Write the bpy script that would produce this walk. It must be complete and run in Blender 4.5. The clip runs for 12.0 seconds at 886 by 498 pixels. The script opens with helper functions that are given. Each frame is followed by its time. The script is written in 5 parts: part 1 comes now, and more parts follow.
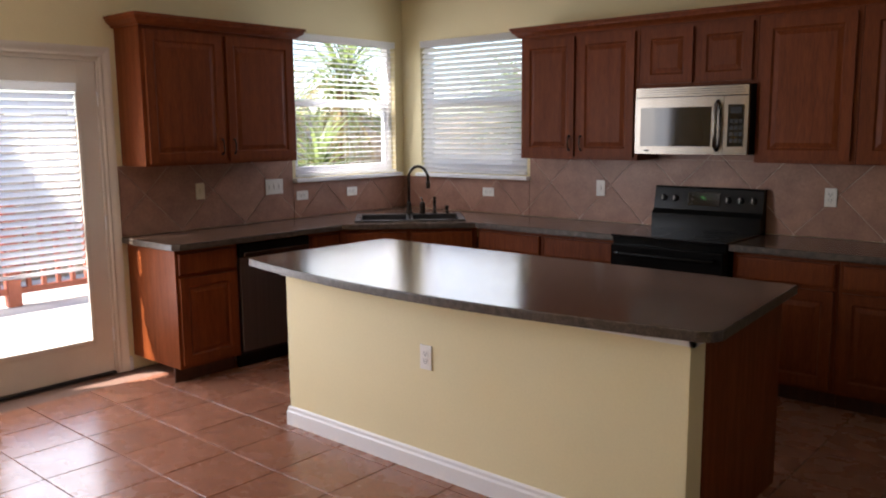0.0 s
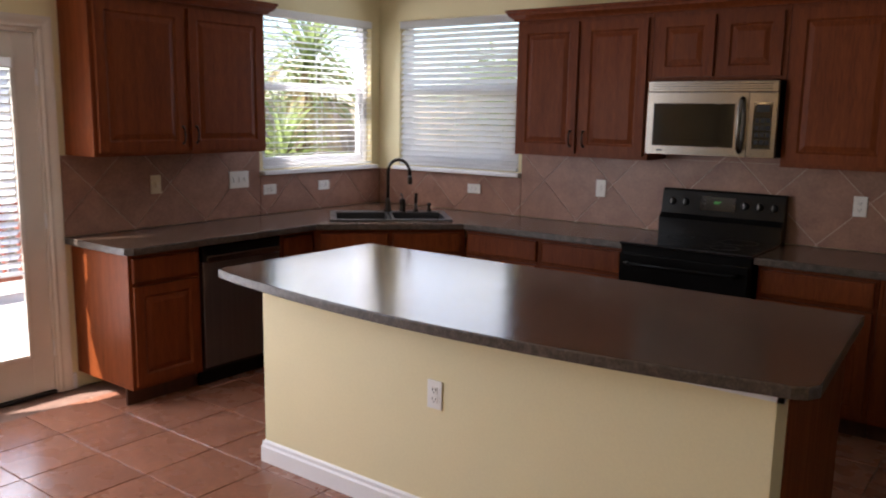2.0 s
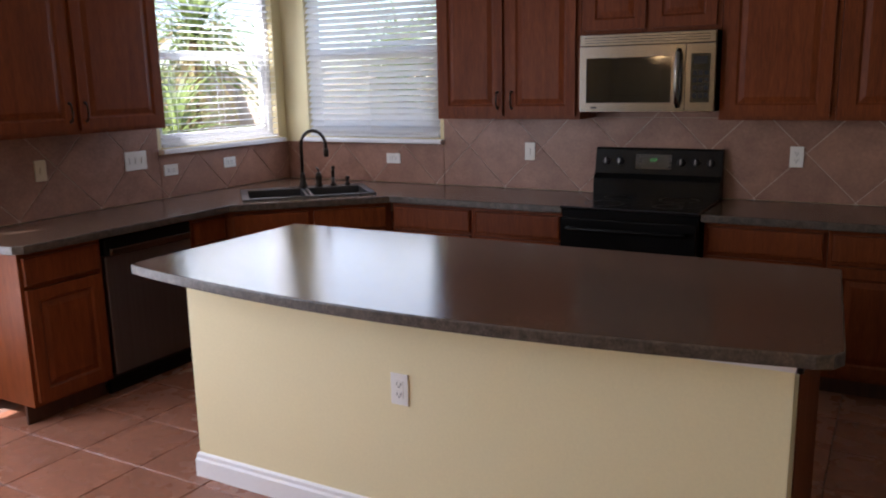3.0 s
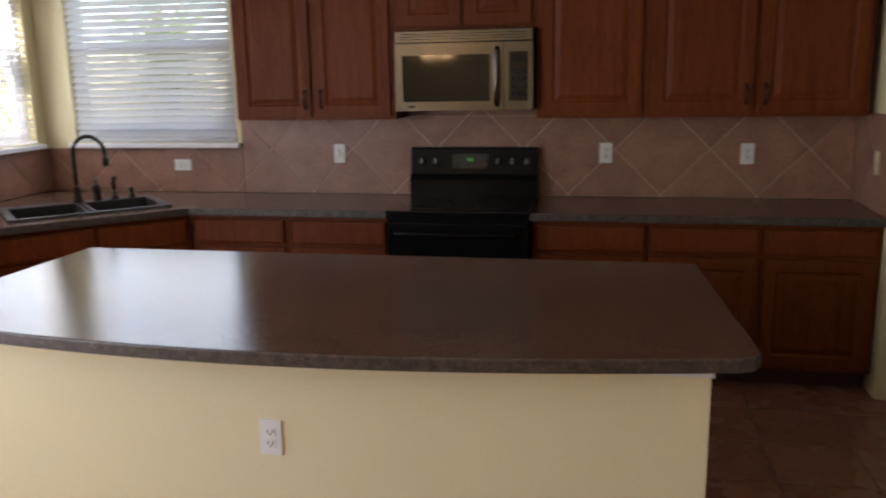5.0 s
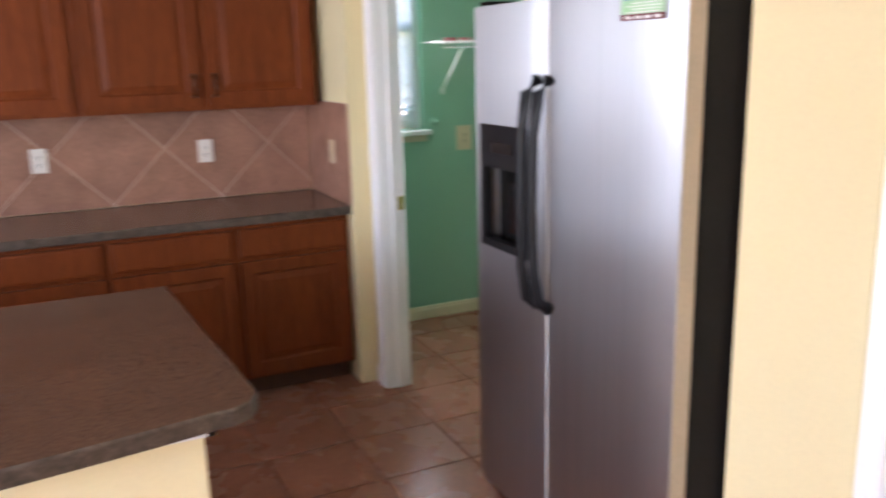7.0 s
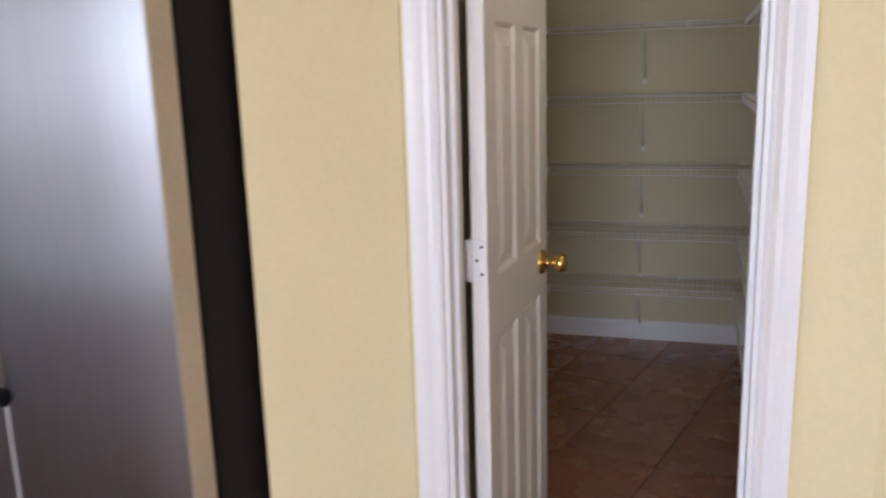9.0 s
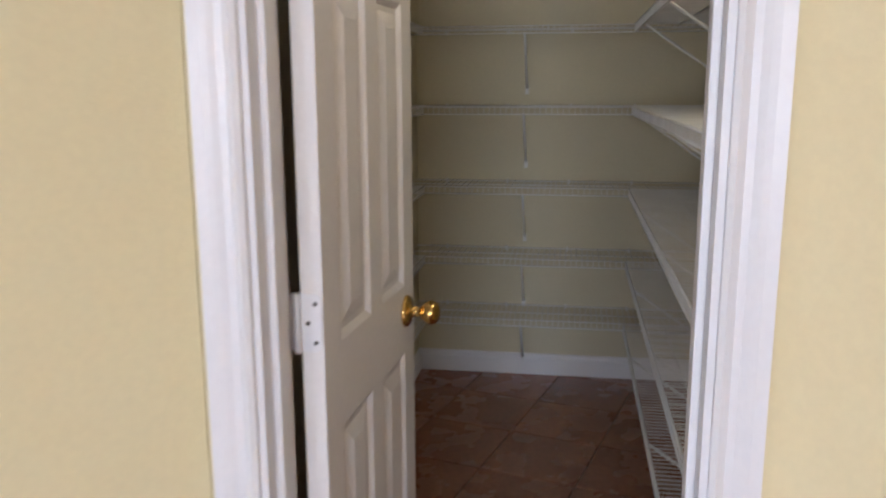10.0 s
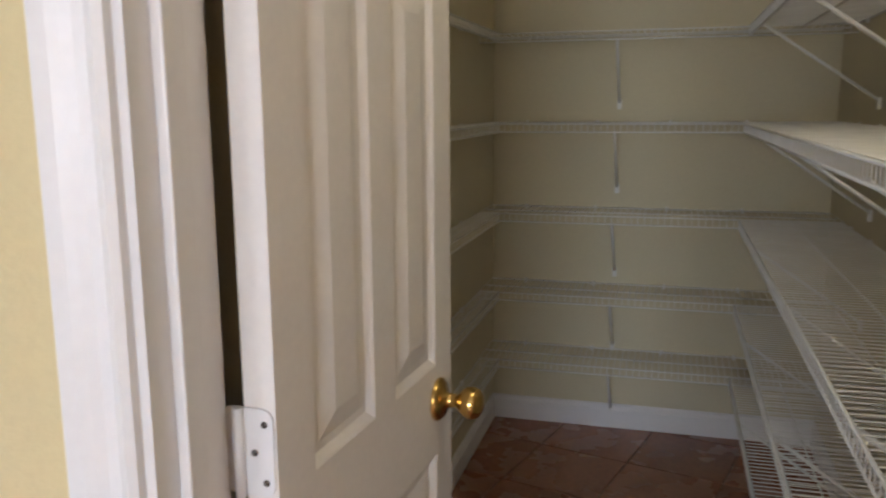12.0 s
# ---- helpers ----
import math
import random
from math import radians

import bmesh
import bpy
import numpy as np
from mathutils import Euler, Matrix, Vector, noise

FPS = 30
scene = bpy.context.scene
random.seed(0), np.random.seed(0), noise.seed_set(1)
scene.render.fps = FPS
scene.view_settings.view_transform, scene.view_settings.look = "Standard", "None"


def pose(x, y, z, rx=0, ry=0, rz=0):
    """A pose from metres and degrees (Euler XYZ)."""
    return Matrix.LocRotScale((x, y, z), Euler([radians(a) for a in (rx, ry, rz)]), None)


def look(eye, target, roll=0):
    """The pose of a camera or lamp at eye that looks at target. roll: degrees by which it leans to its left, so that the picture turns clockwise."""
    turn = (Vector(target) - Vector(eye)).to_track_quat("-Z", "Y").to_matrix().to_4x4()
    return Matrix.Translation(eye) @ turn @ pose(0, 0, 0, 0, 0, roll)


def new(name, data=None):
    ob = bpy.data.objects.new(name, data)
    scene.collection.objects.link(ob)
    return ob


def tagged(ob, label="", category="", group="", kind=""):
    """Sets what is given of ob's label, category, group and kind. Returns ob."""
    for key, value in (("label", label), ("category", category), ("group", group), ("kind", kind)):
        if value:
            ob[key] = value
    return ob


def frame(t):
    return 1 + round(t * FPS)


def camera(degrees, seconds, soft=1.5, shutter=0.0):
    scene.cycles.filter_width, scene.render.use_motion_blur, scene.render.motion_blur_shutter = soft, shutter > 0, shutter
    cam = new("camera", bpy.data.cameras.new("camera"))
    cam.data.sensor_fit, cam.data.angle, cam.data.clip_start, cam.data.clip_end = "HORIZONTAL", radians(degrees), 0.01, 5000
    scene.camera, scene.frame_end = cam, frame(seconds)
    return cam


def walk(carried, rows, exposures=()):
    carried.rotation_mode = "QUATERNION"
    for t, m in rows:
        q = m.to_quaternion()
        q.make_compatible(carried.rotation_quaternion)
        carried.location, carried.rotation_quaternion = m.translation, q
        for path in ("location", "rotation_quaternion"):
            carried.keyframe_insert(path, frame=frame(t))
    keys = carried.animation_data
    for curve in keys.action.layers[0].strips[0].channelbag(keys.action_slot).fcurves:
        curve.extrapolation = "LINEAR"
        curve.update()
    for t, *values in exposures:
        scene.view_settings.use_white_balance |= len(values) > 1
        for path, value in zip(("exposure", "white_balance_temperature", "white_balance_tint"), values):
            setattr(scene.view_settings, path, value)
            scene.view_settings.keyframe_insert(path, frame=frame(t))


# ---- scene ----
cam = camera(57.0, 12.0, soft=2.0, shutter=0.5)
PATH = [
    (0.0, look((5.172, -5.403, 1.609), (3.872, -3.911, 1.319), -0.5)),
    (0.5, look((5.104, -5.382, 1.595), (3.828, -3.876, 1.273), 0.1)),
    (1.0, look((4.944, -5.251, 1.604), (3.662, -3.750, 1.280), -0.7)),
    (1.5, look((4.785, -5.141, 1.639), (3.514, -3.632, 1.313), -0.4)),
    (2.0, look((4.580, -5.130, 1.662), (3.387, -3.559, 1.332), 0.9)),
    (2.5, look((4.344, -5.092, 1.655), (3.294, -3.432, 1.282), -0.6)),
    (3.0, look((4.181, -4.988, 1.630), (3.219, -3.281, 1.226), -1.2)),
    (5.0, look((3.697, -4.855, 1.646), (3.300, -2.941, 1.222), -1.1)),
    (5.5, look((3.666, -4.851, 1.636), (3.520, -2.901, 1.216), -1.2)),
    (6.0, look((3.706, -4.755, 1.630), (3.839, -2.807, 1.198), -0.4)),
    (6.5, look((3.737, -4.547, 1.632), (4.168, -2.639, 1.216), -1.9)),
    (7.0, look((3.774, -4.378, 1.614), (4.591, -2.612, 1.153), -1.5)),
    (7.5, look((3.785, -4.251, 1.586), (4.968, -2.696, 1.155), -1.6)),
    (7.7, look((3.804, -4.207, 1.585), (5.077, -2.727, 1.149), -2.1)),
    (9.3, look((4.327, -3.965, 1.470), (6.037, -3.014, 1.055), -1.6)),
    (9.5, look((4.429, -3.925, 1.456), (6.171, -3.035, 1.040), -1.6)),
    (10.0, look((4.672, -3.820, 1.449), (6.468, -3.028, 1.060), -0.2)),
    (10.5, look((4.919, -3.738, 1.450), (6.759, -3.043, 1.090), 0.1)),
    (11.0, look((5.057, -3.728, 1.458), (6.868, -2.934, 1.161), -0.6)),
    (11.2, look((5.090, -3.713, 1.446), (6.896, -2.904, 1.158), 0.0)),
    (11.5, look((5.105, -3.712, 1.450), (6.881, -2.849, 1.132), -0.5)),
    (12.0, look((5.110, -3.702, 1.437), (6.808, -2.704, 1.090), -0.4)),
]
EXPOSURES = [(0.0, 1.65, 6300, 17), (2.0, 1.58, 6200, 18), (3.0, 1.6, 5850, 18), (5.0, 1.6, 6150, 15), (5.5, 2.0, 6350, 14), (6.0, 2.6, 5750, 18), (6.5, 3.0, 5850, 18), (7.0, 3.2, 5800, 19),
             (7.5, 2.95, 5800, 16), (7.7, 2.85, 5800, 16), (9.5, 2.47, 5700, 16), (10.5, 2.46, 5800, 15), (11.5, 2.48, 6050, 14), (12.0, 2.56, 5950, 13)]
walk(cam, PATH, EXPOSURES)

# ---- world, sun, large lights ----
SUN_DIR = Vector((0.40, 0.82, -1.0)).normalized()
world = bpy.data.worlds.new("sky_world")
scene.world = world
world.use_nodes = True
wn = world.node_tree
wn.nodes.clear()
sky = wn.nodes.new("ShaderNodeTexSky")
sky.sky_type = "NISHITA"
sky.sun_disc = False
sky.sun_elevation = math.asin(-SUN_DIR.z)
sky.sun_rotation = math.atan2(-SUN_DIR.x, -SUN_DIR.y)
bg = wn.nodes.new("ShaderNodeBackground")
bg.inputs["Strength"].default_value = 0.15
wo = wn.nodes.new("ShaderNodeOutputWorld")
wn.links.new(sky.outputs[0], bg.inputs[0])
wn.links.new(bg.outputs[0], wo.inputs[0])

sun = bpy.data.lights.new("sun", "SUN")
sun.energy, sun.angle, sun.color = 5.0, radians(0.53), (1.0, 0.95, 0.86)
new("sun", sun).matrix_world = look((0, 0, 12), Vector((0, 0, 12)) + SUN_DIR)


def window_light(name, place, toward, w, h, watts, colour=(0.93, 0.97, 1.0)):
    """The sky's light that enters by one opening."""
    lamp = bpy.data.lights.new(name, "AREA")
    lamp.shape, lamp.size, lamp.size_y, lamp.energy, lamp.color = "RECTANGLE", w, h, watts, colour
    ob = new(name, lamp)
    ob.matrix_world = look(place, Vector(place) + Vector(toward))
    return ob


window_light("sky_light_left_window", (0.10, -0.67, 1.80), (1, 0, -0.1), 1.05, 1.05, 2.3)
window_light("sky_light_back_window", (0.80, -0.10, 1.80), (0, -1, -0.1), 1.05, 1.05, 2.3)
window_light("sky_light_patio_door", (0.14, -3.34, 1.15), (1, 0, -0.1), 0.6, 1.6, 6)
# added out of view to light the island's front and the pantry wall
window_light("unseen_nook_light", (0.05, -5.1, 1.45), (1, 0.0, -0.02), 1.9, 1.7, 22, (0.92, 0.96, 1.0))
window_light("sky_light_laundry_window", (5.47, 0.05, 1.75), (0.1, -1, -0.1), 0.5, 1.0, 2.4, (1.0, 0.95, 0.88))
# fill light added to brighten the pantry; its source is never in view
bulb = bpy.data.lights.new("pantry_fill_light", "POINT")
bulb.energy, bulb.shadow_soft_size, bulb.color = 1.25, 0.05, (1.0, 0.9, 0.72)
new("pantry_fill_light", bulb).location = (6.105, -3.777, 2.50)

# ---- materials ----


def material(name, colour, rough=0.5, metal=0.0, second=None, scale=6.0, stretch=(1, 1, 1), mix=0.5,
             fine=0.0, fine_scale=90.0, bump=0.0, bump_scale=120.0, vary=0.0, coat=0.0, rough_vary=0.08, seams=0.0):
    """A surface with broad variation towards a second colour, a fine grain, relief and gloss that varies."""
    m = bpy.data.materials.new(name)
    m.use_nodes = True
    nt = m.node_tree
    b = nt.nodes["Principled BSDF"]
    b.inputs["Metallic"].default_value = metal
    b.inputs["Coat Weight"].default_value = coat
    b.inputs["Coat Roughness"].default_value = 0.18
    tc = nt.nodes.new("ShaderNodeTexCoord")
    mp = nt.nodes.new("ShaderNodeMapping")
    mp.inputs["Scale"].default_value = stretch
    nt.links.new(tc.outputs["Object"], mp.inputs[0])
    vec = mp.outputs[0]
    if vary:
        info = nt.nodes.new("ShaderNodeObjectInfo")
        sh = nt.nodes.new("ShaderNodeVectorMath")
        sh.operation = "MULTIPLY_ADD"
        sh.inputs[1].default_value = (37, 53, 71)
        nt.links.new(info.outputs["Random"], sh.inputs[0])
        nt.links.new(vec, sh.inputs[2])
        vec = sh.outputs[0]

    def noise_at(s, detail):
        n = nt.nodes.new("ShaderNodeTexNoise")
        n.inputs["Scale"].default_value, n.inputs["Detail"].default_value = s, detail
        nt.links.new(vec, n.inputs["Vector"])
        return n.outputs["Fac"]

    broad = noise_at(scale, 5)
    second = second or tuple(c * 0.86 for c in colour)
    ramp = nt.nodes.new("ShaderNodeMapRange")
    ramp.inputs[1].default_value, ramp.inputs[2].default_value = 0.5 - mix / 2, 0.5 + mix / 2
    nt.links.new(broad, ramp.inputs[0])
    mixer = nt.nodes.new("ShaderNodeMix")
    mixer.data_type = "RGBA"
    mixer.inputs[6].default_value, mixer.inputs[7].default_value = (*colour, 1), (*second, 1)
    nt.links.new(ramp.outputs[0], mixer.inputs[0])
    out = mixer.outputs[2]
    if fine:
        g = noise_at(fine_scale, 3)
        mr = nt.nodes.new("ShaderNodeMapRange")
        mr.inputs[1].default_value, mr.inputs[2].default_value = 0.3, 0.7
        mr.inputs[3].default_value, mr.inputs[4].default_value = 1 - fine, 1 + fine
        nt.links.new(g, mr.inputs[0])
        mu = nt.nodes.new("ShaderNodeVectorMath")
        mu.operation = "SCALE"
        nt.links.new(out, mu.inputs[0])
        nt.links.new(mr.outputs[0], mu.inputs["Scale"])
        out = mu.outputs[0]
    if vary:
        mr = nt.nodes.new("ShaderNodeMapRange")
        mr.inputs[3].default_value, mr.inputs[4].default_value = 1 - vary, 1 + vary
        nt.links.new(info.outputs["Random"], mr.inputs[0])
        mu = nt.nodes.new("ShaderNodeVectorMath")
        mu.operation = "SCALE"
        nt.links.new(out, mu.inputs[0])
        nt.links.new(mr.outputs[0], mu.inputs["Scale"])
        out = mu.outputs[0]
    nt.links.new(out, b.inputs["Base Color"])
    rr = nt.nodes.new("ShaderNodeMapRange")
    rr.inputs[3].default_value, rr.inputs[4].default_value = max(0.02, rough - rough_vary), min(1, rough + rough_vary)
    nt.links.new(broad, rr.inputs[0])
    nt.links.new(rr.outputs[0], b.inputs["Roughness"])
    if bump:
        bu = nt.nodes.new("ShaderNodeBump")
        bu.inputs["Strength"].default_value = bump
        bu.inputs["Distance"].default_value = 0.004
        nt.links.new(noise_at(bump_scale, 3), bu.inputs["Height"])
        nt.links.new(bu.outputs[0], b.inputs["Normal"])
    return m


def glow(name, colour, strength):
    m = bpy.data.materials.new(name)
    m.use_nodes = True
    b = m.node_tree.nodes["Principled BSDF"]
    b.inputs["Base Color"].default_value = (0.02, 0.02, 0.02, 1)
    b.inputs["Emission Color"].default_value = (*colour, 1)
    b.inputs["Emission Strength"].default_value = strength
    return m


def glass(name):
    m = bpy.data.materials.new(name)
    m.use_nodes = True
    b = m.node_tree.nodes["Principled BSDF"]
    b.inputs["Base Color"].default_value = (0.97, 0.99, 0.98, 1)
    b.inputs["Roughness"].default_value = 0.0
    b.inputs["Transmission Weight"].default_value = 1.0
    b.inputs["IOR"].default_value = 1.01
    return m


M_WALL = material("yellow_wall_paint", (0.765, 0.675, 0.415), 0.7, second=(0.735, 0.645, 0.39), scale=1.5, fine=0.02, bump=0.12, bump_scale=180)
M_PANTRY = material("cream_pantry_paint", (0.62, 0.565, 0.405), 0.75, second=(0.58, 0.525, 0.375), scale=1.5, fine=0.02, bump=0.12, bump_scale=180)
M_MINT = material("mint_wall_paint", (0.30, 0.50, 0.375), 0.7, second=(0.28, 0.47, 0.35), scale=1.5, fine=0.02, bump=0.12, bump_scale=180)
M_CEIL = material("white_ceiling_paint", (0.80, 0.79, 0.76), 0.9, scale=2, fine=0.02, bump=0.3, bump_scale=90)
M_WHITE = material("white_gloss_trim", (0.80, 0.79, 0.80), 0.38, second=(0.75, 0.74, 0.74), scale=3, fine=0.015)
M_DOORWHITE = material("white_door_paint", (0.80, 0.77, 0.75), 0.42, second=(0.77, 0.74, 0.71), scale=3, fine=0.02, bump=0.06, bump_scale=60)
M_PATIO = material("cream_exterior_door_paint", (0.72, 0.66, 0.58), 0.45, second=(0.64, 0.57, 0.49), scale=3, fine=0.02)
M_OAK = material("stained_oak", (0.195, 0.047, 0.0105), 0.48, second=(0.115, 0.0255, 0.006), scale=4, stretch=(7, 7, 0.55), mix=0.6, fine=0.22, fine_scale=26, bump=0.1, bump_scale=40, vary=0.07)
M_OAK.node_tree.nodes["Principled BSDF"].inputs["Specular IOR Level"].default_value = 0.18
# the oak again, with the toe recess's shade put into its colour
M_OAKSHADE = material("shaded_oak_recess", (0.075, 0.026, 0.012), 0.55, second=(0.05, 0.018, 0.008), scale=4, stretch=(7, 7, 0.6), fine=0.2, fine_scale=26)
M_COUNTER = material("brown_speckled_laminate", (0.125, 0.074, 0.048), 0.16, second=(0.10, 0.060, 0.040), scale=5, fine=0.38, fine_scale=150, bump=0.05, bump_scale=300, rough_vary=0.05)
M_EDGE = material("mottled_laminate_edge", (0.095, 0.074, 0.058), 0.42, second=(0.045, 0.032, 0.024), scale=38, mix=0.35, fine=0.4, fine_scale=120, bump=0.15, bump_scale=90)
M_TILE = material("terracotta_floor_tile", (0.315, 0.136, 0.082), 0.27, second=(0.25, 0.105, 0.062), scale=6, mix=1.0, fine=0.12, fine_scale=45, bump=0.12, bump_scale=30, vary=0.07, rough_vary=0.1)
M_GROUT = material("brown_floor_grout", (0.21, 0.12, 0.085), 0.9, scale=9, fine=0.2)
M_SPLASH = material("tan_backsplash_tile", (0.36, 0.19, 0.13), 0.42, second=(0.25, 0.125, 0.085), scale=8, mix=0.4, fine=0.12, fine_scale=60, bump=0.12, bump_scale=50, vary=0.06)
M_SPLGROUT = material("light_tile_grout", (0.62, 0.47, 0.38), 0.85, scale=9, fine=0.1)
M_STEEL = material("brushed_stainless_steel", (0.185, 0.168, 0.15), 0.24, metal=1.0, second=(0.165, 0.15, 0.132), scale=2, stretch=(30, 30, 0.6), fine=0.05, fine_scale=60, rough_vary=0.05)
M_FRIDGE = material("vertically_brushed_steel", (0.45, 0.45, 0.465), 0.41, metal=1.0, second=(0.42, 0.42, 0.435), scale=2, stretch=(30, 30, 0.6), fine=0.03, fine_scale=60, rough_vary=0.03)
M_FRIDGE.node_tree.nodes["Principled BSDF"].inputs["Anisotropic"].default_value = 0.85
tg = M_FRIDGE.node_tree.nodes.new("ShaderNodeTangent")
tg.direction_type, tg.axis = "RADIAL", "Z"
M_FRIDGE.node_tree.links.new(tg.outputs[0], M_FRIDGE.node_tree.nodes["Principled BSDF"].inputs["Tangent"])
M_DARKSTEEL = material("dark_stainless_steel", (0.20, 0.185, 0.18), 0.4, metal=0.9, second=(0.17, 0.16, 0.155), scale=2, stretch=(30, 30, 0.6), fine=0.06)
M_BLACK = material("black_enamel", (0.006, 0.006, 0.006), 0.2, second=(0.009, 0.0085, 0.008), scale=4, fine=0.1)
M_BLACK.node_tree.nodes["Principled BSDF"].inputs["Specular IOR Level"].default_value = 0.12
M_BLACKGLASS = material("black_glass", (0.008, 0.008, 0.009), 0.06, second=(0.01, 0.01, 0.01), scale=3, rough_vary=0.02)
M_DARKPLASTIC = material("dark_grey_plastic", (0.014, 0.014, 0.015), 0.4, second=(0.010, 0.010, 0.011), scale=8, fine=0.1)
M_DARKPLASTIC.node_tree.nodes["Principled BSDF"].inputs["Specular IOR Level"].default_value = 0.25
M_FRIDGESIDE = material("black_textured_steel", (0.008, 0.007, 0.0065), 0.6, scale=6, fine=0.2, bump=0.2, bump_scale=200)
M_FRIDGESIDE.node_tree.nodes["Principled BSDF"].inputs["Specular IOR Level"].default_value = 0.25
M_GASKET = material("beige_door_edge", (0.50, 0.42, 0.30), 0.5, scale=5, fine=0.05)
M_BRONZE = material("oil_rubbed_bronze", (0.035, 0.026, 0.02), 0.32, metal=0.8, scale=20, fine=0.2)
M_BRASS = material("polished_brass", (0.74, 0.50, 0.16), 0.16, metal=1.0, second=(0.62, 0.40, 0.12), scale=15, fine=0.08)
M_SINK = material("dark_grey_composite_sink", (0.045, 0.042, 0.042), 0.3, scale=20, fine=0.2, fine_scale=200)
M_BLIND = material("white_blind_slat", (0.82, 0.82, 0.82), 0.45, second=(0.78, 0.78, 0.79), scale=3, fine=0.02)
M_PLATE = material("white_plastic_plate", (0.80, 0.78, 0.74), 0.35, second=(0.76, 0.74, 0.70), scale=5)
M_IVORY = material("ivory_plastic_plate", (0.72, 0.60, 0.42), 0.35, scale=5)
M_SLOT = material("dark_outlet_slot", (0.03, 0.03, 0.03), 0.6, scale=5)
M_WIRE = material("white_coated_wire", (0.80, 0.80, 0.78), 0.35, scale=8, fine=0.03)
nt = M_BLIND.node_tree
tr = nt.nodes.new("ShaderNodeBsdfTranslucent")
tr.inputs[0].default_value = (0.93, 0.93, 0.93, 1)
ms = nt.nodes.new("ShaderNodeMixShader")
ms.inputs[0].default_value = 0.78
nt.links.new(nt.nodes["Principled BSDF"].outputs[0], ms.inputs[1])
nt.links.new(tr.outputs[0], ms.inputs[2])
nt.links.new(ms.outputs[0], nt.nodes["Material Output"].inputs[0])
M_GLASS = glass("clear_window_glass")
M_DISPLAY = glow("green_clock_digits", (0.05, 1.0, 0.15), 0.16)
M_CONCRETE = material("pale_patio_concrete", (0.62, 0.59, 0.55), 0.85, second=(0.5, 0.47, 0.43), scale=2, fine=0.12, bump=0.3)
M_GRASS = material("dry_lawn", (0.11, 0.13, 0.04), 0.95, second=(0.16, 0.14, 0.06), scale=3, fine=0.3)
M_REDWOOD = material("red_painted_rail_wood", (0.36, 0.11, 0.07), 0.7, second=(0.28, 0.08, 0.05), scale=5, fine=0.12)
M_FENCE = material("weathered_fence_wood", (0.48, 0.39, 0.30), 0.85, second=(0.38, 0.30, 0.22), scale=4, stretch=(6, 6, 0.5), fine=0.2, vary=0.12)
M_LEAF = material("sword_leaf_green", (0.12, 0.17, 0.06), 0.45, second=(0.30, 0.30, 0.14), scale=3, fine=0.1)
M_LEAF2 = material("dry_leaf_tan", (0.42, 0.33, 0.17), 0.7, second=(0.30, 0.22, 0.11), scale=3, fine=0.1)
for leaf_mat, tint in ((M_LEAF, (0.34, 0.42, 0.14, 1)), (M_LEAF2, (0.6, 0.48, 0.26, 1))):
    ln = leaf_mat.node_tree
    lt = ln.nodes.new("ShaderNodeBsdfTranslucent")
    lt.inputs[0].default_value = tint
    lm = ln.nodes.new("ShaderNodeMixShader")
    lm.inputs[0].default_value = 0.5
    ln.links.new(ln.nodes["Principled BSDF"].outputs[0], lm.inputs[1])
    ln.links.new(lt.outputs[0], lm.inputs[2])
    ln.links.new(lm.outputs[0], ln.nodes["Material Output"].inputs[0])
M_BARK = material("palm_trunk_bark", (0.20, 0.13, 0.08), 0.9, scale=8, fine=0.3, bump=0.5)
M_RED = material("red_printed_strip", (0.45, 0.03, 0.05), 0.5, second=(0.6, 0.4, 0.4), scale=40, mix=0.1)
M_STICKER = material("green_energy_sticker", (0.25, 0.50, 0.22), 0.4, second=(0.45, 0.62, 0.40), scale=20)
M_STICKBLUE = material("blue_sticker_band", (0.10, 0.22, 0.45), 0.4, scale=20)
M_STICKER2 = material("maroon_sticker_band", (0.16, 0.03, 0.03), 0.4, scale=20)
M_STUCCO = material("tan_stucco", (0.5, 0.42, 0.32), 0.9, scale=3, fine=0.1, bump=0.3)

# ---- building helpers ----


def box(bm, x0, y0, z0, x1, y1, z1, bev=0.0):
    vs = [bm.verts.new(p) for p in ((x0, y0, z0), (x1, y0, z0), (x1, y1, z0), (x0, y1, z0), (x0, y0, z1), (x1, y0, z1), (x1, y1, z1), (x0, y1, z1))]
    fs = [bm.faces.new([vs[i] for i in f]) for f in ((3, 2, 1, 0), (4, 5, 6, 7), (0, 1, 5, 4), (1, 2, 6, 5), (2, 3, 7, 6), (3, 0, 4, 7))]
    if bev:
        es = list({e for f in fs for e in f.edges})
        bmesh.ops.bevel(bm, geom=es, offset=bev, segments=2, affect="EDGES", profile=0.5)
    return bm


def boxes(*items, bev=0.0):
    bm = bmesh.new()
    for it in items:
        box(bm, *it, bev=bev)
    return bm


def prism(points, z0, z1, bm=None):
    """Outline in x, y, counter-clockwise, raised from z0 to z1."""
    bm = bm or bmesh.new()
    lo = [bm.verts.new((x, y, z0)) for x, y in points]
    hi = [bm.verts.new((x, y, z1)) for x, y in points]
    n = len(points)
    bm.faces.new(hi)
    bm.faces.new(lo[::-1])
    for i in range(n):
        bm.faces.new((lo[i], lo[(i + 1) % n], hi[(i + 1) % n], hi[i]))
    return bm


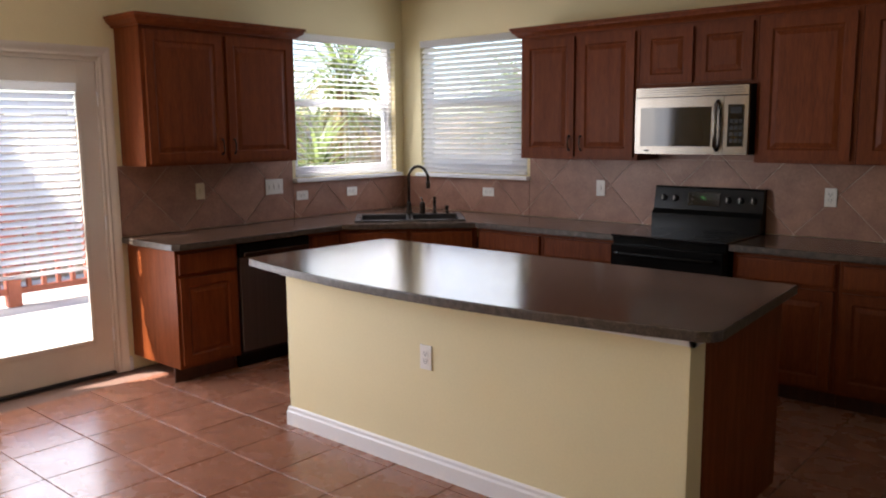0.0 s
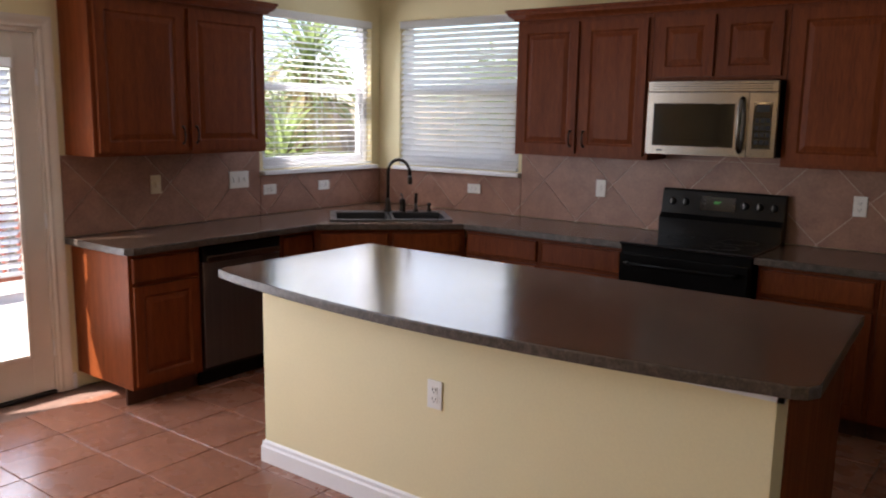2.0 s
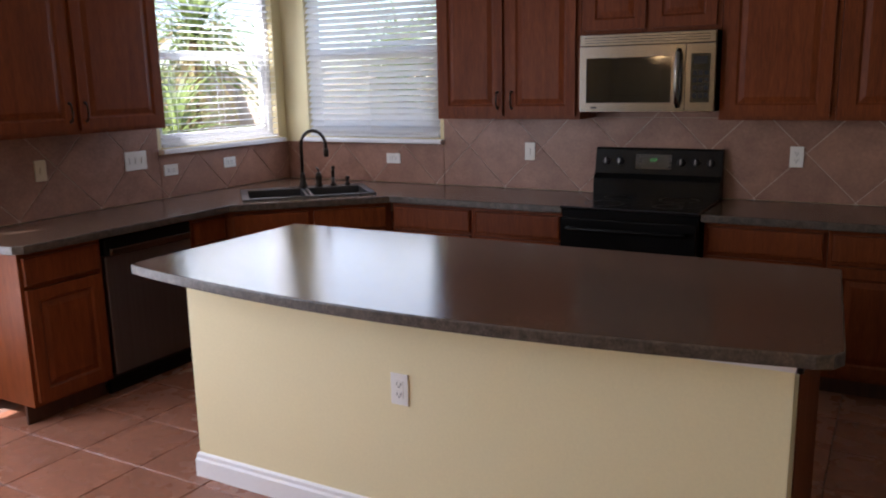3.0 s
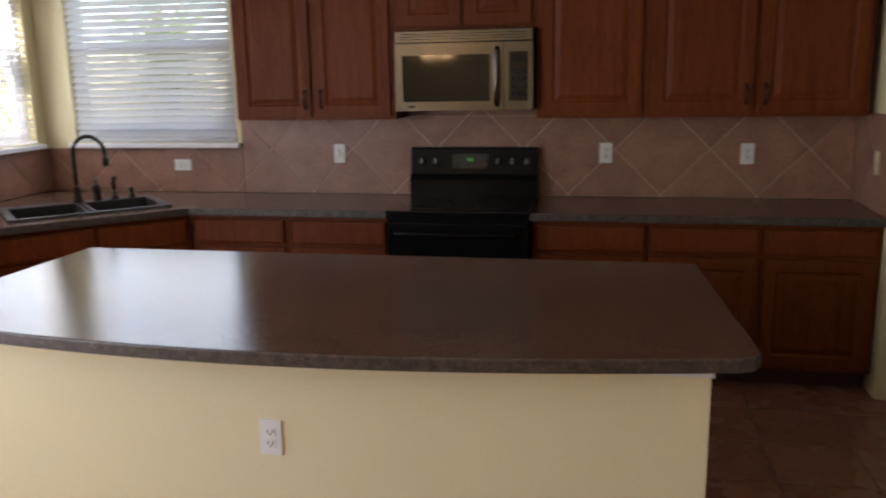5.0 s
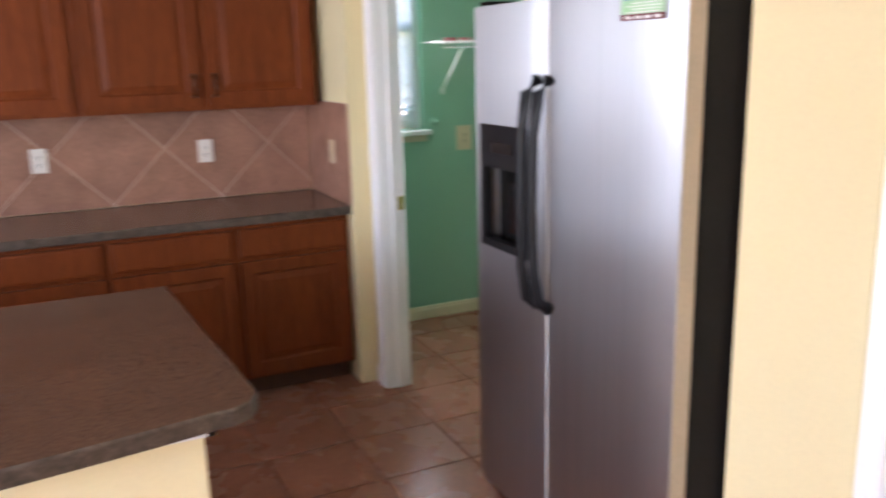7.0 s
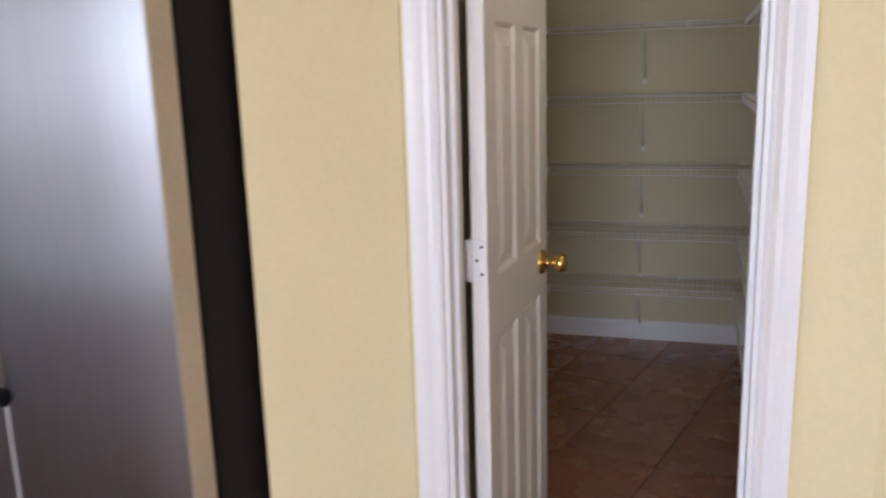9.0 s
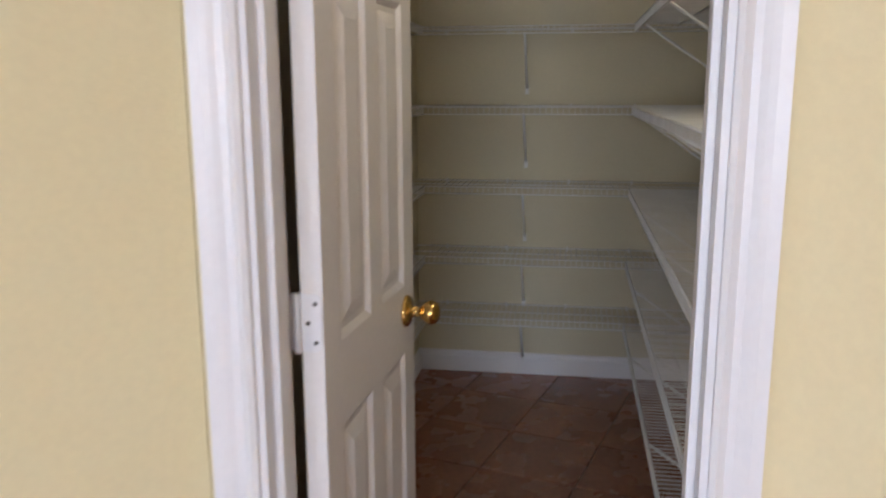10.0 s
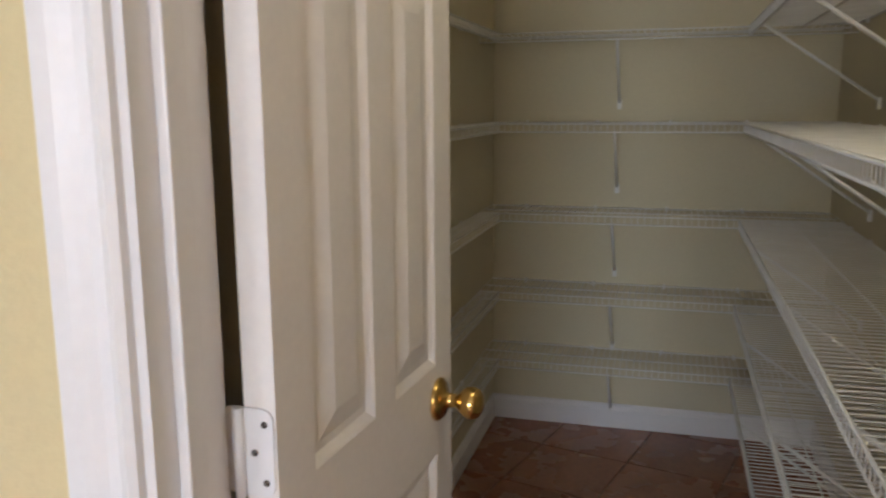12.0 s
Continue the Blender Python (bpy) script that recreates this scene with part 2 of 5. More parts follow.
def lathe(profile, m=None, seg=20, bm=None):
    """Rings (radius, height) about z, closed at both ends."""
    bm = bm or bmesh.new()
    m = m or Matrix()
    rings = [[bm.verts.new(m @ Vector((r * math.cos(2 * math.pi * i / seg), r * math.sin(2 * math.pi * i / seg), z))) for i in range(seg)] for r, z in profile]
    for a, b in zip(rings, rings[1:]):
        for i in range(seg):
            bm.faces.new((a[i], a[(i + 1) % seg], b[(i + 1) % seg], b[i]))
    bm.faces.new(rings[0][::-1])
    bm.faces.new(rings[-1])
    for f in bm.faces:
        f.smooth = len(f.verts) == 4
    return bm


def tube(points, r, bm=None, seg=8, radii=None):
    """A round bar along points."""
    bm = bm or bmesh.new()
    pts = [Vector(p) for p in points]
    rings = []
    for i, p in enumerate(pts):
        d = (pts[min(i + 1, len(pts) - 1)] - pts[max(i - 1, 0)]).normalized()
        side = d.cross(Vector((0, 0, 1)) if abs(d.z) < 0.9 else Vector((1, 0, 0))).normalized()
        up = side.cross(d)
        rr = radii[i] if radii else r
        rings.append([bm.verts.new(p + rr * (math.cos(2 * math.pi * k / seg) * side + math.sin(2 * math.pi * k / seg) * up)) for k in range(seg)])
    for a, b in zip(rings, rings[1:]):
        for k in range(seg):
            f = bm.faces.new((a[k], b[k], b[(k + 1) % seg], a[(k + 1) % seg]))
            f.smooth = seg > 5
    bm.faces.new(rings[0])
    bm.faces.new(rings[-1][::-1])
    return bm


def slab(w, h, t, panels, profile, bm=None, both=False):
    """A panelled leaf from x 0 to w, z 0 to h, front at y=-t. panels: rectangles x0, z0, x1, z1; profile: inset, depth."""
    bm = bm or bmesh.new()
    xs = sorted({0, w, *[p[0] for p in panels], *[p[2] for p in panels]})
    zs = sorted({0, h, *[p[1] for p in panels], *[p[3] for p in panels]})

    def face(y, sign):
        for i in range(len(xs) - 1):
            for j in range(len(zs) - 1):
                a, b, c, d = xs[i], zs[j], xs[i + 1], zs[j + 1]
                mid = ((a + c) / 2, (b + d) / 2)
                if any(p[0] < mid[0] < p[2] and p[1] < mid[1] < p[3] for p in panels):
                    continue
                q = [bm.verts.new((x, y, z)) for x, z in ((a, b), (c, b), (c, d), (a, d))]
                bm.faces.new(q if sign < 0 else q[::-1])
        for a, b, c, d in panels:
            prev = None
            for ins, dep in [(0, 0)] + list(profile):
                yy = y - sign * dep
                ring = [bm.verts.new((x, yy, z)) for x, z in ((a + ins, b + ins), (c - ins, b + ins), (c - ins, d - ins), (a + ins, d - ins))]
                if prev:
                    for k in range(4):
                        q = (prev[k], prev[(k + 1) % 4], ring[(k + 1) % 4], ring[k])
                        bm.faces.new(q if sign < 0 else q[::-1])
                prev = ring
            bm.faces.new(prev if sign < 0 else prev[::-1])

    face(-t, -1)
    if both:
        face(0, 1)
    else:
        q = [bm.verts.new(p) for p in ((0, 0, 0), (0, 0, h), (w, 0, h), (w, 0, 0))]
        bm.faces.new(q)
    for a, b in (((0, 0), (w, 0)), ((w, 0), (w, h)), ((w, h), (0, h)), ((0, h), (0, 0))):
        bm.faces.new([bm.verts.new(p) for p in ((a[0], 0, a[1]), (b[0], 0, b[1]), (b[0], -t, b[1]), (a[0], -t, a[1]))])
    bmesh.ops.remove_doubles(bm, verts=bm.verts, dist=0.0004)
    bmesh.ops.recalc_face_normals(bm, faces=bm.faces)
    return bm


def mesh_of(bm, name):
    me = bpy.data.meshes.new(name)
    bm.normal_update()
    bm.to_mesh(me)
    bm.free()
    return me


def part(name, bm, mat, parent, label="", at=None):
    me = mesh_of(bm, name)
    me.materials.append(mat)
    ob = new(name, me)
    ob.parent = parent
    if at is not None:
        ob.matrix_basis = at
    return tagged(ob, label)


def thing(name, label, category, at=None, group=""):
    ob = new(name)
    ob.empty_display_size = 0.1
    if at is not None:
        ob.matrix_basis = at
    return tagged(ob, label, category, group)


def solo(name, bm, mat, label, category, at=None, group="", kind=""):
    ob = part(name, bm, mat, None, label, at)
    return tagged(ob, "", category, group, kind)


def structure(name, bm, mat, label, category="wall"):
    return solo(name, bm, mat, label, category, kind="structure")


# ---- the shell: walls, floor, ceiling ----
H = 2.74      # ceiling height
RJ = 5.115     # face of that wall beyond the tiles
RX = 5.02     # face of the wall that ends the worktop
PX = 5.25     # face of the pantry wall, in the pantry's own frame
# the pantry stands turned against the kitchen: its own frame, set into the room
PANTRY = pose(5.66, -3.15, 0, 0, 0, 14.8) @ Matrix.Translation((-5.37, 3.40, 0))


def in_pantry(ob):
    ob.matrix_basis = PANTRY @ ob.matrix_basis
    return ob


def pantry_xy(x, y):
    p = PANTRY @ Vector((x, y, 0))
    return (p.x, p.y)



def wall_y(y0, y1, x0, x1, holes, z1=H):
    """A wall along x, of thickness y0 to y1, with holes x0, z0, x1, z1."""
    bm = bmesh.new()
    xs = sorted({x0, x1, *[h[0] for h in holes], *[h[2] for h in holes]})
    for a, b in zip(xs, xs[1:]):
        cut = sorted((h[1], h[3]) for h in holes if h[0] <= a and h[2] >= b)
        z = 0.0
        for lo, hi in cut:
            if lo > z + 1e-4:
                box(bm, a, y0, z, b, y1, lo)
            z = hi
        if z < z1 - 1e-4:
            box(bm, a, y0, z, b, y1, z1)
    return bm


def wall_x(x0, x1, y0, y1, holes, z1=H):
    bm = wall_y(x0, x1, y0, y1, holes, z1)
    for v in bm.verts:
        v.co.x, v.co.y = v.co.y, v.co.x
    bmesh.ops.reverse_faces(bm, faces=bm.faces)
    return bm


WIN_L = (-1.25, 1.235, -0.10, 2.37)      # y0, z0, y1, z1 on the left wall
WIN_B = (0.22, 1.235, 1.37, 2.37)        # x0, z0, x1, z1 on the back wall
DOOR_L = (-3.74, 0.0, -2.815, 2.08)
WIN_LD = (5.22, 1.19, 5.76, 2.30)

# the last opening is out of view, added for the unseen nook light
structure("wall_left", wall_x(-0.16, 0.0, -9.0, 0.0, [WIN_L, DOOR_L, (-6.05, 0.9, -4.15, 2.3)]), M_WALL, "yellow painted kitchen wall with window and patio door")
structure("wall_back", wall_y(0.0, 0.16, -0.16, RX, [WIN_B]), M_WALL, "yellow painted kitchen wall behind the range")
structure("wall_worktop_end", boxes((RX, -0.665, 0, RX + 0.18, 0.0, H), (RJ, -0.78, 0, RJ + 0.12, -0.665, H)), M_WALL, "short yellow wall at the end of the worktop")
structure("wall_over_laundry_door", boxes((RJ, -2.92, 2.06, RJ + 0.12, -0.782, H)), M_WALL, "yellow wall above the laundry doorway")
structure("wall_alcove_back", boxes((5.95, -2.88, 0, 6.05, -1.80, H)), M_WALL, "yellow wall behind the refrigerator")
structure("wall_alcove_side", boxes((5.30, -1.85, 0, 5.95, -1.80, H)), M_WALL, "thin wall between laundry and refrigerator")
in_pantry(structure("wall_pantry_front", wall_x(PX, PX + 0.11, -4.185, -3.303, [(-3.985, 0, -3.370, 2.05)]), M_WALL, "yellow wall with the pantry doorway"))
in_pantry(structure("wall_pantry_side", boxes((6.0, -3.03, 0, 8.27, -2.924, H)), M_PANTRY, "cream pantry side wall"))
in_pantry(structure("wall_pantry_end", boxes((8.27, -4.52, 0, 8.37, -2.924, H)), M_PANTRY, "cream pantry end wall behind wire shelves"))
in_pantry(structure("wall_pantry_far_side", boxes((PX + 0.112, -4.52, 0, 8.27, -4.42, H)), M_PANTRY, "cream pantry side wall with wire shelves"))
# added light blocker: keeps the gap between jamb and open leaf dark
in_pantry(structure("wall_pantry_nib", boxes((PX + 0.112, -3.31, 0, 6.0, -3.262, H), (5.952, -3.26, 0, 6.0, -3.032, H)), M_PANTRY, "cream wall return added to keep the gap at the pantry door dark"))
WA, WB = pantry_xy(PX, -4.185), pantry_xy(PX + 0.20, -4.90)
structure("wall_angled", prism([WA, WB, (WB[0], -9.0), (WB[0] + 0.12, -9.0), (WB[0] + 0.12, WB[1] + 0.03), pantry_xy(PX + 0.109, -4.1855)], 0, H), M_WALL, "yellow wall beyond the pantry doorway")
FW = pantry_xy(PX, -3.301)
structure("wall_fridge_side", prism([(5.262, -2.905), FW, pantry_xy(PX + 0.108, -3.301), (5.60, -2.945), (5.42, -2.907)], 0, H), M_WALL, "yellow wall between refrigerator and pantry doorway")
structure("wall_south", wall_y(-9.12, -9.0, -0.16, WB[0] + 0.12, []), M_WALL, "yellow wall at the far end of the room")
structure("wall_laundry_back", wall_y(0.15, 0.31, RX + 0.0, 7.3, [WIN_LD]), M_MINT, "mint green laundry wall with small window")
structure("wall_laundry_near", boxes((RX + 0.182, -0.664, 0, RX + 0.19, 0.15, H)), M_MINT, "mint green face of the laundry wall")
structure("wall_laundry_side", boxes((7.3, -2.0, 0, 7.4, 0.31, H)), M_MINT, "mint green laundry side wall")
structure("wall_laundry_front", boxes((6.05, -2.0, 0, 7.3, -1.9, H), (5.30, -1.798, 0, 6.05, -1.79, H)), M_MINT, "mint green laundry front wall")
# unseen sun blocker, sized to shade the nook opening but not the patio door
structure("eave", boxes((-0.70, -9.12, 2.60, -0.162, -4.38, 2.72)), M_WHITE, "unseen white slab added to keep the sun out of the nook opening", "eave")
structure("ceiling", boxes((-0.16, -9.12, H, 9.0, 0.31, H + 0.12)), M_CEIL, "white textured ceiling", "ceiling")
floor = structure("floor", boxes((-0.16, -9.12, -0.12, 9.0, 0.31, -0.006)), M_GROUT, "brown grout bed under terracotta floor tiles", "floor")


def baseboard(name, a, b, out, h=0.095, mat=None, tone="white"):
    """A moulded board along a wall foot from a to b, proud towards out."""
    a, b, out = Vector((*a, 0)), Vector((*b, 0)), Vector((*out, 0))
    prof = [(0, 0), (0.014, 0), (0.014, h * 0.72), (0.010, h * 0.8), (0.009, h * 0.93), (0.003, h), (0, h)]
    bm = bmesh.new()
    r = [[bm.verts.new(p + out * d + Vector((0, 0, z))) for d, z in prof] for p in (a, b)]
    n = len(prof)
    for i in range(n):
        bm.faces.new((r[0][i], r[0][(i + 1) % n], r[1][(i + 1) % n], r[1][i]))
    bm.faces.new(r[0][::-1])
    bm.faces.new(r[1])
    bmesh.ops.recalc_face_normals(bm, faces=bm.faces)
    return structure(name, bm, mat or M_WHITE, tone + " moulded baseboard along the wall foot", "baseboard")


baseboard("baseboard_left", (0, -2.744), (0, -2.715), (1, 0))
baseboard("baseboard_left_2", (0, -9.0), (0, -3.82), (1, 0))
baseboard("baseboard_worktop_end", (RJ, -0.722), (RJ, -0.667), (-1, 0))
baseboard("baseboard_fridge_side", (5.265, -2.907), (FW[0] - 0.01, FW[1] + 0.006), (-0.57, -0.82))
in_pantry(baseboard("baseboard_pantry_front_2", (PX, -4.185), (PX, -4.075), (-1, 0)))
in_pantry(baseboard("baseboard_pantry_end", (8.27, -4.42), (8.27, -3.03), (-1, 0), 0.11))
in_pantry(baseboard("baseboard_pantry_side", (8.25, -3.03), (6.005, -3.03), (0, -1), 0.11))
in_pantry(baseboard("baseboard_pantry_far_side", (PX + 0.115, -4.42), (8.25, -4.42), (0, 1), 0.11))
baseboard("baseboard_laundry", (RX + 0.14, 0.15), (7.3, 0.15), (0, -1), 0.08, M_IVORY, "cream")


def casing_profile(w=0.085):
    return [(0, 0), (0, 0.012), (w * 0.12, 0.016), (w * 0.3, 0.010), (w * 0.45, 0.012), (w * 0.6, 0.016), (w * 0.75, 0.019), (w, 0.021), (w, 0)]


def casing(name, y0, y1, top, x, sign, label, mat=M_WHITE, w=0.085, legs=(0, 1)):
    """Moulded casing round a doorway on a wall face at x, proud towards sign * x. Each leg is a part."""
    t = thing(name, label, "door casing")
    tagged(t, kind="structure")
    prof = casing_profile(w)
    n = len(prof)

    def leg(pts):
        bm = bmesh.new()
        r = [[bm.verts.new(f(d, p)) for d, p in prof] for f in pts]
        for i in range(n):
            bm.faces.new((r[0][i], r[0][(i + 1) % n], r[1][(i + 1) % n], r[1][i]))
        bm.faces.new(r[0][::-1])
        bm.faces.new(r[1])
        bmesh.ops.recalc_face_normals(bm, faces=bm.faces)
        return bm

    if 0 in legs:
        part("casing_leg", leg([lambda d, p: (x + sign * p, y0 - d, 0), lambda d, p: (x + sign * p, y0 - d, top + d)]), mat, t)
    part("casing_leg", leg([lambda d, p: (x + sign * p, y1 + d, 0), lambda d, p: (x + sign * p, y1 + d, top + d)]), mat, t)
    part("casing_head", leg([lambda d, p: (x + sign * p, y0 - d, top + d), lambda d, p: (x + sign * p, y1 + d, top + d)]), mat, t)
    return t


def jamb(parent, x0, x1, y0, y1, top, stop_at, mat=M_WHITE):
    part("jamb", boxes((x0, y1 - 0.018, 0, x1, y1, top)), mat, parent)
    part("jamb", boxes((x0, y0, 0, x1, y0 + 0.018, top)), mat, parent)
    part("jamb_head", boxes((x0, y0 + 0.018, top - 0.018, x1, y1 - 0.018, top)), mat, parent)
    part("door_stop", boxes((stop_at, y0 + 0.018, 0, stop_at + 0.03, y0 + 0.03, top - 0.018), bev=0.002), mat, parent)
    part("door_stop", boxes((stop_at, y1 - 0.03, 0, stop_at + 0.03, y1 - 0.018, top - 0.018), bev=0.002), mat, parent)


c = casing("door_casing_pantry", -3.977, -3.378, 2.045, PX, -1, "white moulded casing of the pantry doorway", w=0.062)
jamb(c, PX - 0.002, PX + 0.112, -3.985, -3.370, 2.05, PX + 0.03)
in_pantry(c)
c = casing("door_casing_laundry", -1.80, -0.785, 2.05, RJ, -1, "white moulded casing of the laundry doorway", w=0.062, legs=(1,))
part("jamb", boxes((RJ - 0.002, -0.796, 0, RJ + 0.122, -0.778, 2.05)), M_WHITE, c)
part("door_stop", boxes((RJ + 0.05, -0.808, 0, RJ + 0.08, -0.796, 2.05), bev=0.002), M_WHITE, c)
part("strike_plate", boxes((RJ + 0.085, -0.7985, 0.90, RJ + 0.115, -0.7945, 0.965), bev=0.001), M_BRASS, c, "brass strike plate")

# ---- windows, blinds, patio door ----
FACE_B = Matrix()                                  # front faces -y
FACE_L = pose(0, 0, 0, 0, 0, 90)                   # front faces +x, local x runs along +y


def window_unit(name, m, w, h, label):
    """A single-hung window, in local x 0..w, z 0..h, set back in the wall (y 0.05..0.12)."""
    t = thing(name, label, "window", m)
    tagged(t, kind="structure")
    f = 0.045
    part("window_frame", boxes((0, 0.05, 0, f, 0.13, h), (w - f, 0.05, 0, w, 0.13, h), (f, 0.05, 0, w - f, 0.13, f), (f, 0.05, h - f, w - f, 0.13, h), bev=0.004), M_WHITE, t)
    mid = h * 0.52
    part("meeting_rail", boxes((f, 0.06, mid - 0.025, w - f, 0.12, mid + 0.025), bev=0.004), M_WHITE, t)
    part("lower_sash", boxes((f, 0.065, f, f + 0.035, 0.10, mid - 0.025), (w - f - 0.035, 0.065, f, w - f, 0.10, mid - 0.025), (f + 0.035, 0.065, f, w - f - 0.035, 0.10, f + 0.04), bev=0.003), M_WHITE, t)
    for z0, z1, y in ((f, mid - 0.02, 0.085), (mid + 0.02, h - f, 0.11)):
        g = part("pane", boxes((f, y, z0, w - f, y + 0.004, z1)), M_GLASS, t)
        g.visible_shadow = False
    part("window_sill", boxes((-0.03, -0.055, -0.035, w + 0.03, 0.05, -0.004), bev=0.006), M_WHITE, t, "white window sill")
    return t


def blind(m, w, h, tilt, label, raised=0.0, depth=0.05, pitch=0.043, group="window blinds"):
    """A slatted blind hanging from z=h in local x 0..w. tilt in degrees, room edge up when positive."""
    t = thing("window_blind", label, "blind", m, group)
    part("headrail", boxes((0, -0.055, h - 0.055, w, 0.01, h), bev=0.004), M_BLIND, t, "white valance over the headrail")
    n = int((h - raised - 0.09) / pitch)
    a = radians(tilt)
    bm = bmesh.new()
    rows = []
    for i in range(5):
        u = (i / 4 - 0.5) * depth
        crown = 0.004 * (1 - (u / (depth / 2)) ** 2)
        rows.append((u * math.cos(a) , -u * math.sin(a) + crown))
    top = [[bm.verts.new((x, y, z + 0.0014)) for y, z in rows] for x in (0.006, w - 0.006)]
    low = [[bm.verts.new((x, y, z - 0.0014)) for y, z in rows] for x in (0.006, w - 0.006)]
    for i in range(4):
        bm.faces.new((top[0][i], top[1][i], top[1][i + 1], top[0][i + 1]))
        bm.faces.new((low[0][i], low[0][i + 1], low[1][i + 1], low[1][i]))
    for e in (0, 4):
        bm.faces.new((top[0][e], low[0][e], low[1][e], top[1][e]))
    for s in (0, 1):
        bm.faces.new([*top[s], *low[s][::-1]])
    bmesh.ops.recalc_face_normals(bm, faces=bm.faces)
    me = mesh_of(bm, "slat")
    me.materials.append(M_BLIND)
    rnd = random.Random(int(w * 1000))
    for k in range(n):
        s = new("slat", me)
        s.parent = t
        s.matrix_basis = pose(0, -0.022, h - 0.085 - k * pitch, rnd.uniform(-1.5, 1.5), rnd.uniform(-0.12, 0.12), 0)
    zb = h - 0.085 - n * pitch
    part("bottom_rail", boxes((0.004, -0.047, zb - 0.012, w - 0.004, 0.003, zb + 0.006), bev=0.003), M_BLIND, t)
    for x in (0.12 * w, 0.5 * w, 0.88 * w):
        part("ladder_cord", boxes((x, -0.049, zb, x + 0.002, -0.047, h - 0.06), (x, 0.003, zb, x + 0.002, 0.005, h - 0.06)), M_BLIND, t)
    return t


wl = window_unit("window_1", FACE_L @ pose(WIN_L[0], 0, WIN_L[1]), WIN_L[2] - WIN_L[0], WIN_L[3] - WIN_L[1], "white single-hung window above the corner sink")
wb = window_unit("window_2", pose(WIN_B[0], 0, WIN_B[1]), WIN_B[2] - WIN_B[0], WIN_B[3] - WIN_B[1], "white single-hung window beside the wall cabinets")
blind(FACE_L @ pose(WIN_L[0] + 0.01, 0.035, WIN_L[1]), WIN_L[2] - WIN_L[0] - 0.02, WIN_L[3] - WIN_L[1], 4, "white slatted blind, slats open to the garden")
blind(pose(WIN_B[0] + 0.01, 0.035, WIN_B[1]), WIN_B[2] - WIN_B[0] - 0.02, WIN_B[3] - WIN_B[1], -45, "white slatted blind, slats nearly closed")
wd = window_unit("window_3", pose(WIN_LD[0], 0.15, WIN_LD[1]), WIN_LD[2] - WIN_LD[0], WIN_LD[3] - WIN_LD[1], "white laundry window with blind")
part("apron", boxes((-0.02, -0.012, -0.075, WIN_LD[2] - WIN_LD[0] + 0.02, -0.001, -0.036), bev=0.003), M_IVORY, wd)
blind(pose(WIN_LD[0] + 0.02, 0.195, WIN_LD[1] + 0.05), WIN_LD[2] - WIN_LD[0] - 0.06, WIN_LD[3] - WIN_LD[1] - 0.05, -58, "white blind in the laundry window", raised=0.03)


def patio_door():
    """A full-light exterior door, shut, with a blind on the glass."""
    y0, _, y1, top = DOOR_L
    w, h = y1 - y0, top
    cs = casing("door_casing_patio", y0, y1, top, 0.0, 1, "white casing round the patio door", M_PATIO, 0.07)
    part("jamb", boxes((-0.15, y1 - 0.02, 0, 0.002, y1, top)), M_PATIO, cs)
    part("jamb", boxes((-0.15, y0, 0, 0.002, y0 + 0.02, top)), M_PATIO, cs)
    part("jamb_head", boxes((-0.15, y0 + 0.02, top - 0.02, 0.002, y1 - 0.02, top)), M_PATIO, cs)
    part("threshold", boxes((-0.15, y0 + 0.02, 0.0, 0.012, y1 - 0.02, 0.018), bev=0.003), M_DARKPLASTIC, cs, "dark worn threshold")
    d = thing("door_1", "cream patio door with full glass, shut, worn at its foot", "door", FACE_L @ pose(y0 + 0.022, 0.012, 0.02))
    tagged(d, kind="structure")
    dw, dh, st, bot = w - 0.044, h - 0.044, 0.118, 0.215
    bm = boxes((0, 0, 0, st, 0.045, dh), (dw - st, 0, 0, dw, 0.045, dh), (st, 0, 0, dw - st, 0.045, bot), (st, 0, dh - 0.14, dw - st, 0.045, dh), bev=0.002)
    part("door_leaf", bm, M_PATIO, d)
    g = 0.025
    part("glazing_bead", boxes((st - 0.005, -0.012, bot - 0.005, st + g, 0.002, dh - 0.135), (dw - st - g, -0.012, bot - 0.005, dw - st + 0.005, 0.002, dh - 0.135),
                               (st + g, -0.012, bot - 0.005, dw - st - g, 0.002, bot + g), (st + g, -0.012, dh - 0.135 - g, dw - st - g, 0.002, dh - 0.135), bev=0.004), M_PATIO, d)
    p = part("pane", boxes((st, 0.02, bot, dw - st, 0.024, dh - 0.14)), M_GLASS, d)
    p.visible_shadow = False
    for z in (0.25, 1.0, 1.8):
        part("hinge", tube([(dw + 0.004, -0.008, z - 0.045), (dw + 0.004, -0.008, z + 0.045)], 0.007), M_WHITE, d)
    bm = boxes((0.055, -0.004, 0.88, 0.075, 0, 1.06), bev=0.002)
    tube([(0.065, 0, 0.96), (0.065, -0.045, 0.96), (0.065, -0.05, 0.95), (0.17, -0.05, 0.945)], 0.009, bm)
    part("door_handle", bm, M_BRASS, d, "brass lever handle")
    blind(FACE_L @ pose(y0 + 0.022 + st + 0.005, -0.012, 0.72), dw - 2 * st - 0.05, dh - 0.14 - 0.70, 44, "white slatted blind on the patio door, lower part raised", pitch=0.045)


patio_door()


# ---- kitchen cabinets ----
DOOR_PROFILE = [(0.004, 0.003), (0.010, 0.009), (0.016, 0.009), (0.040, 0.002), (0.044, 0.001)]


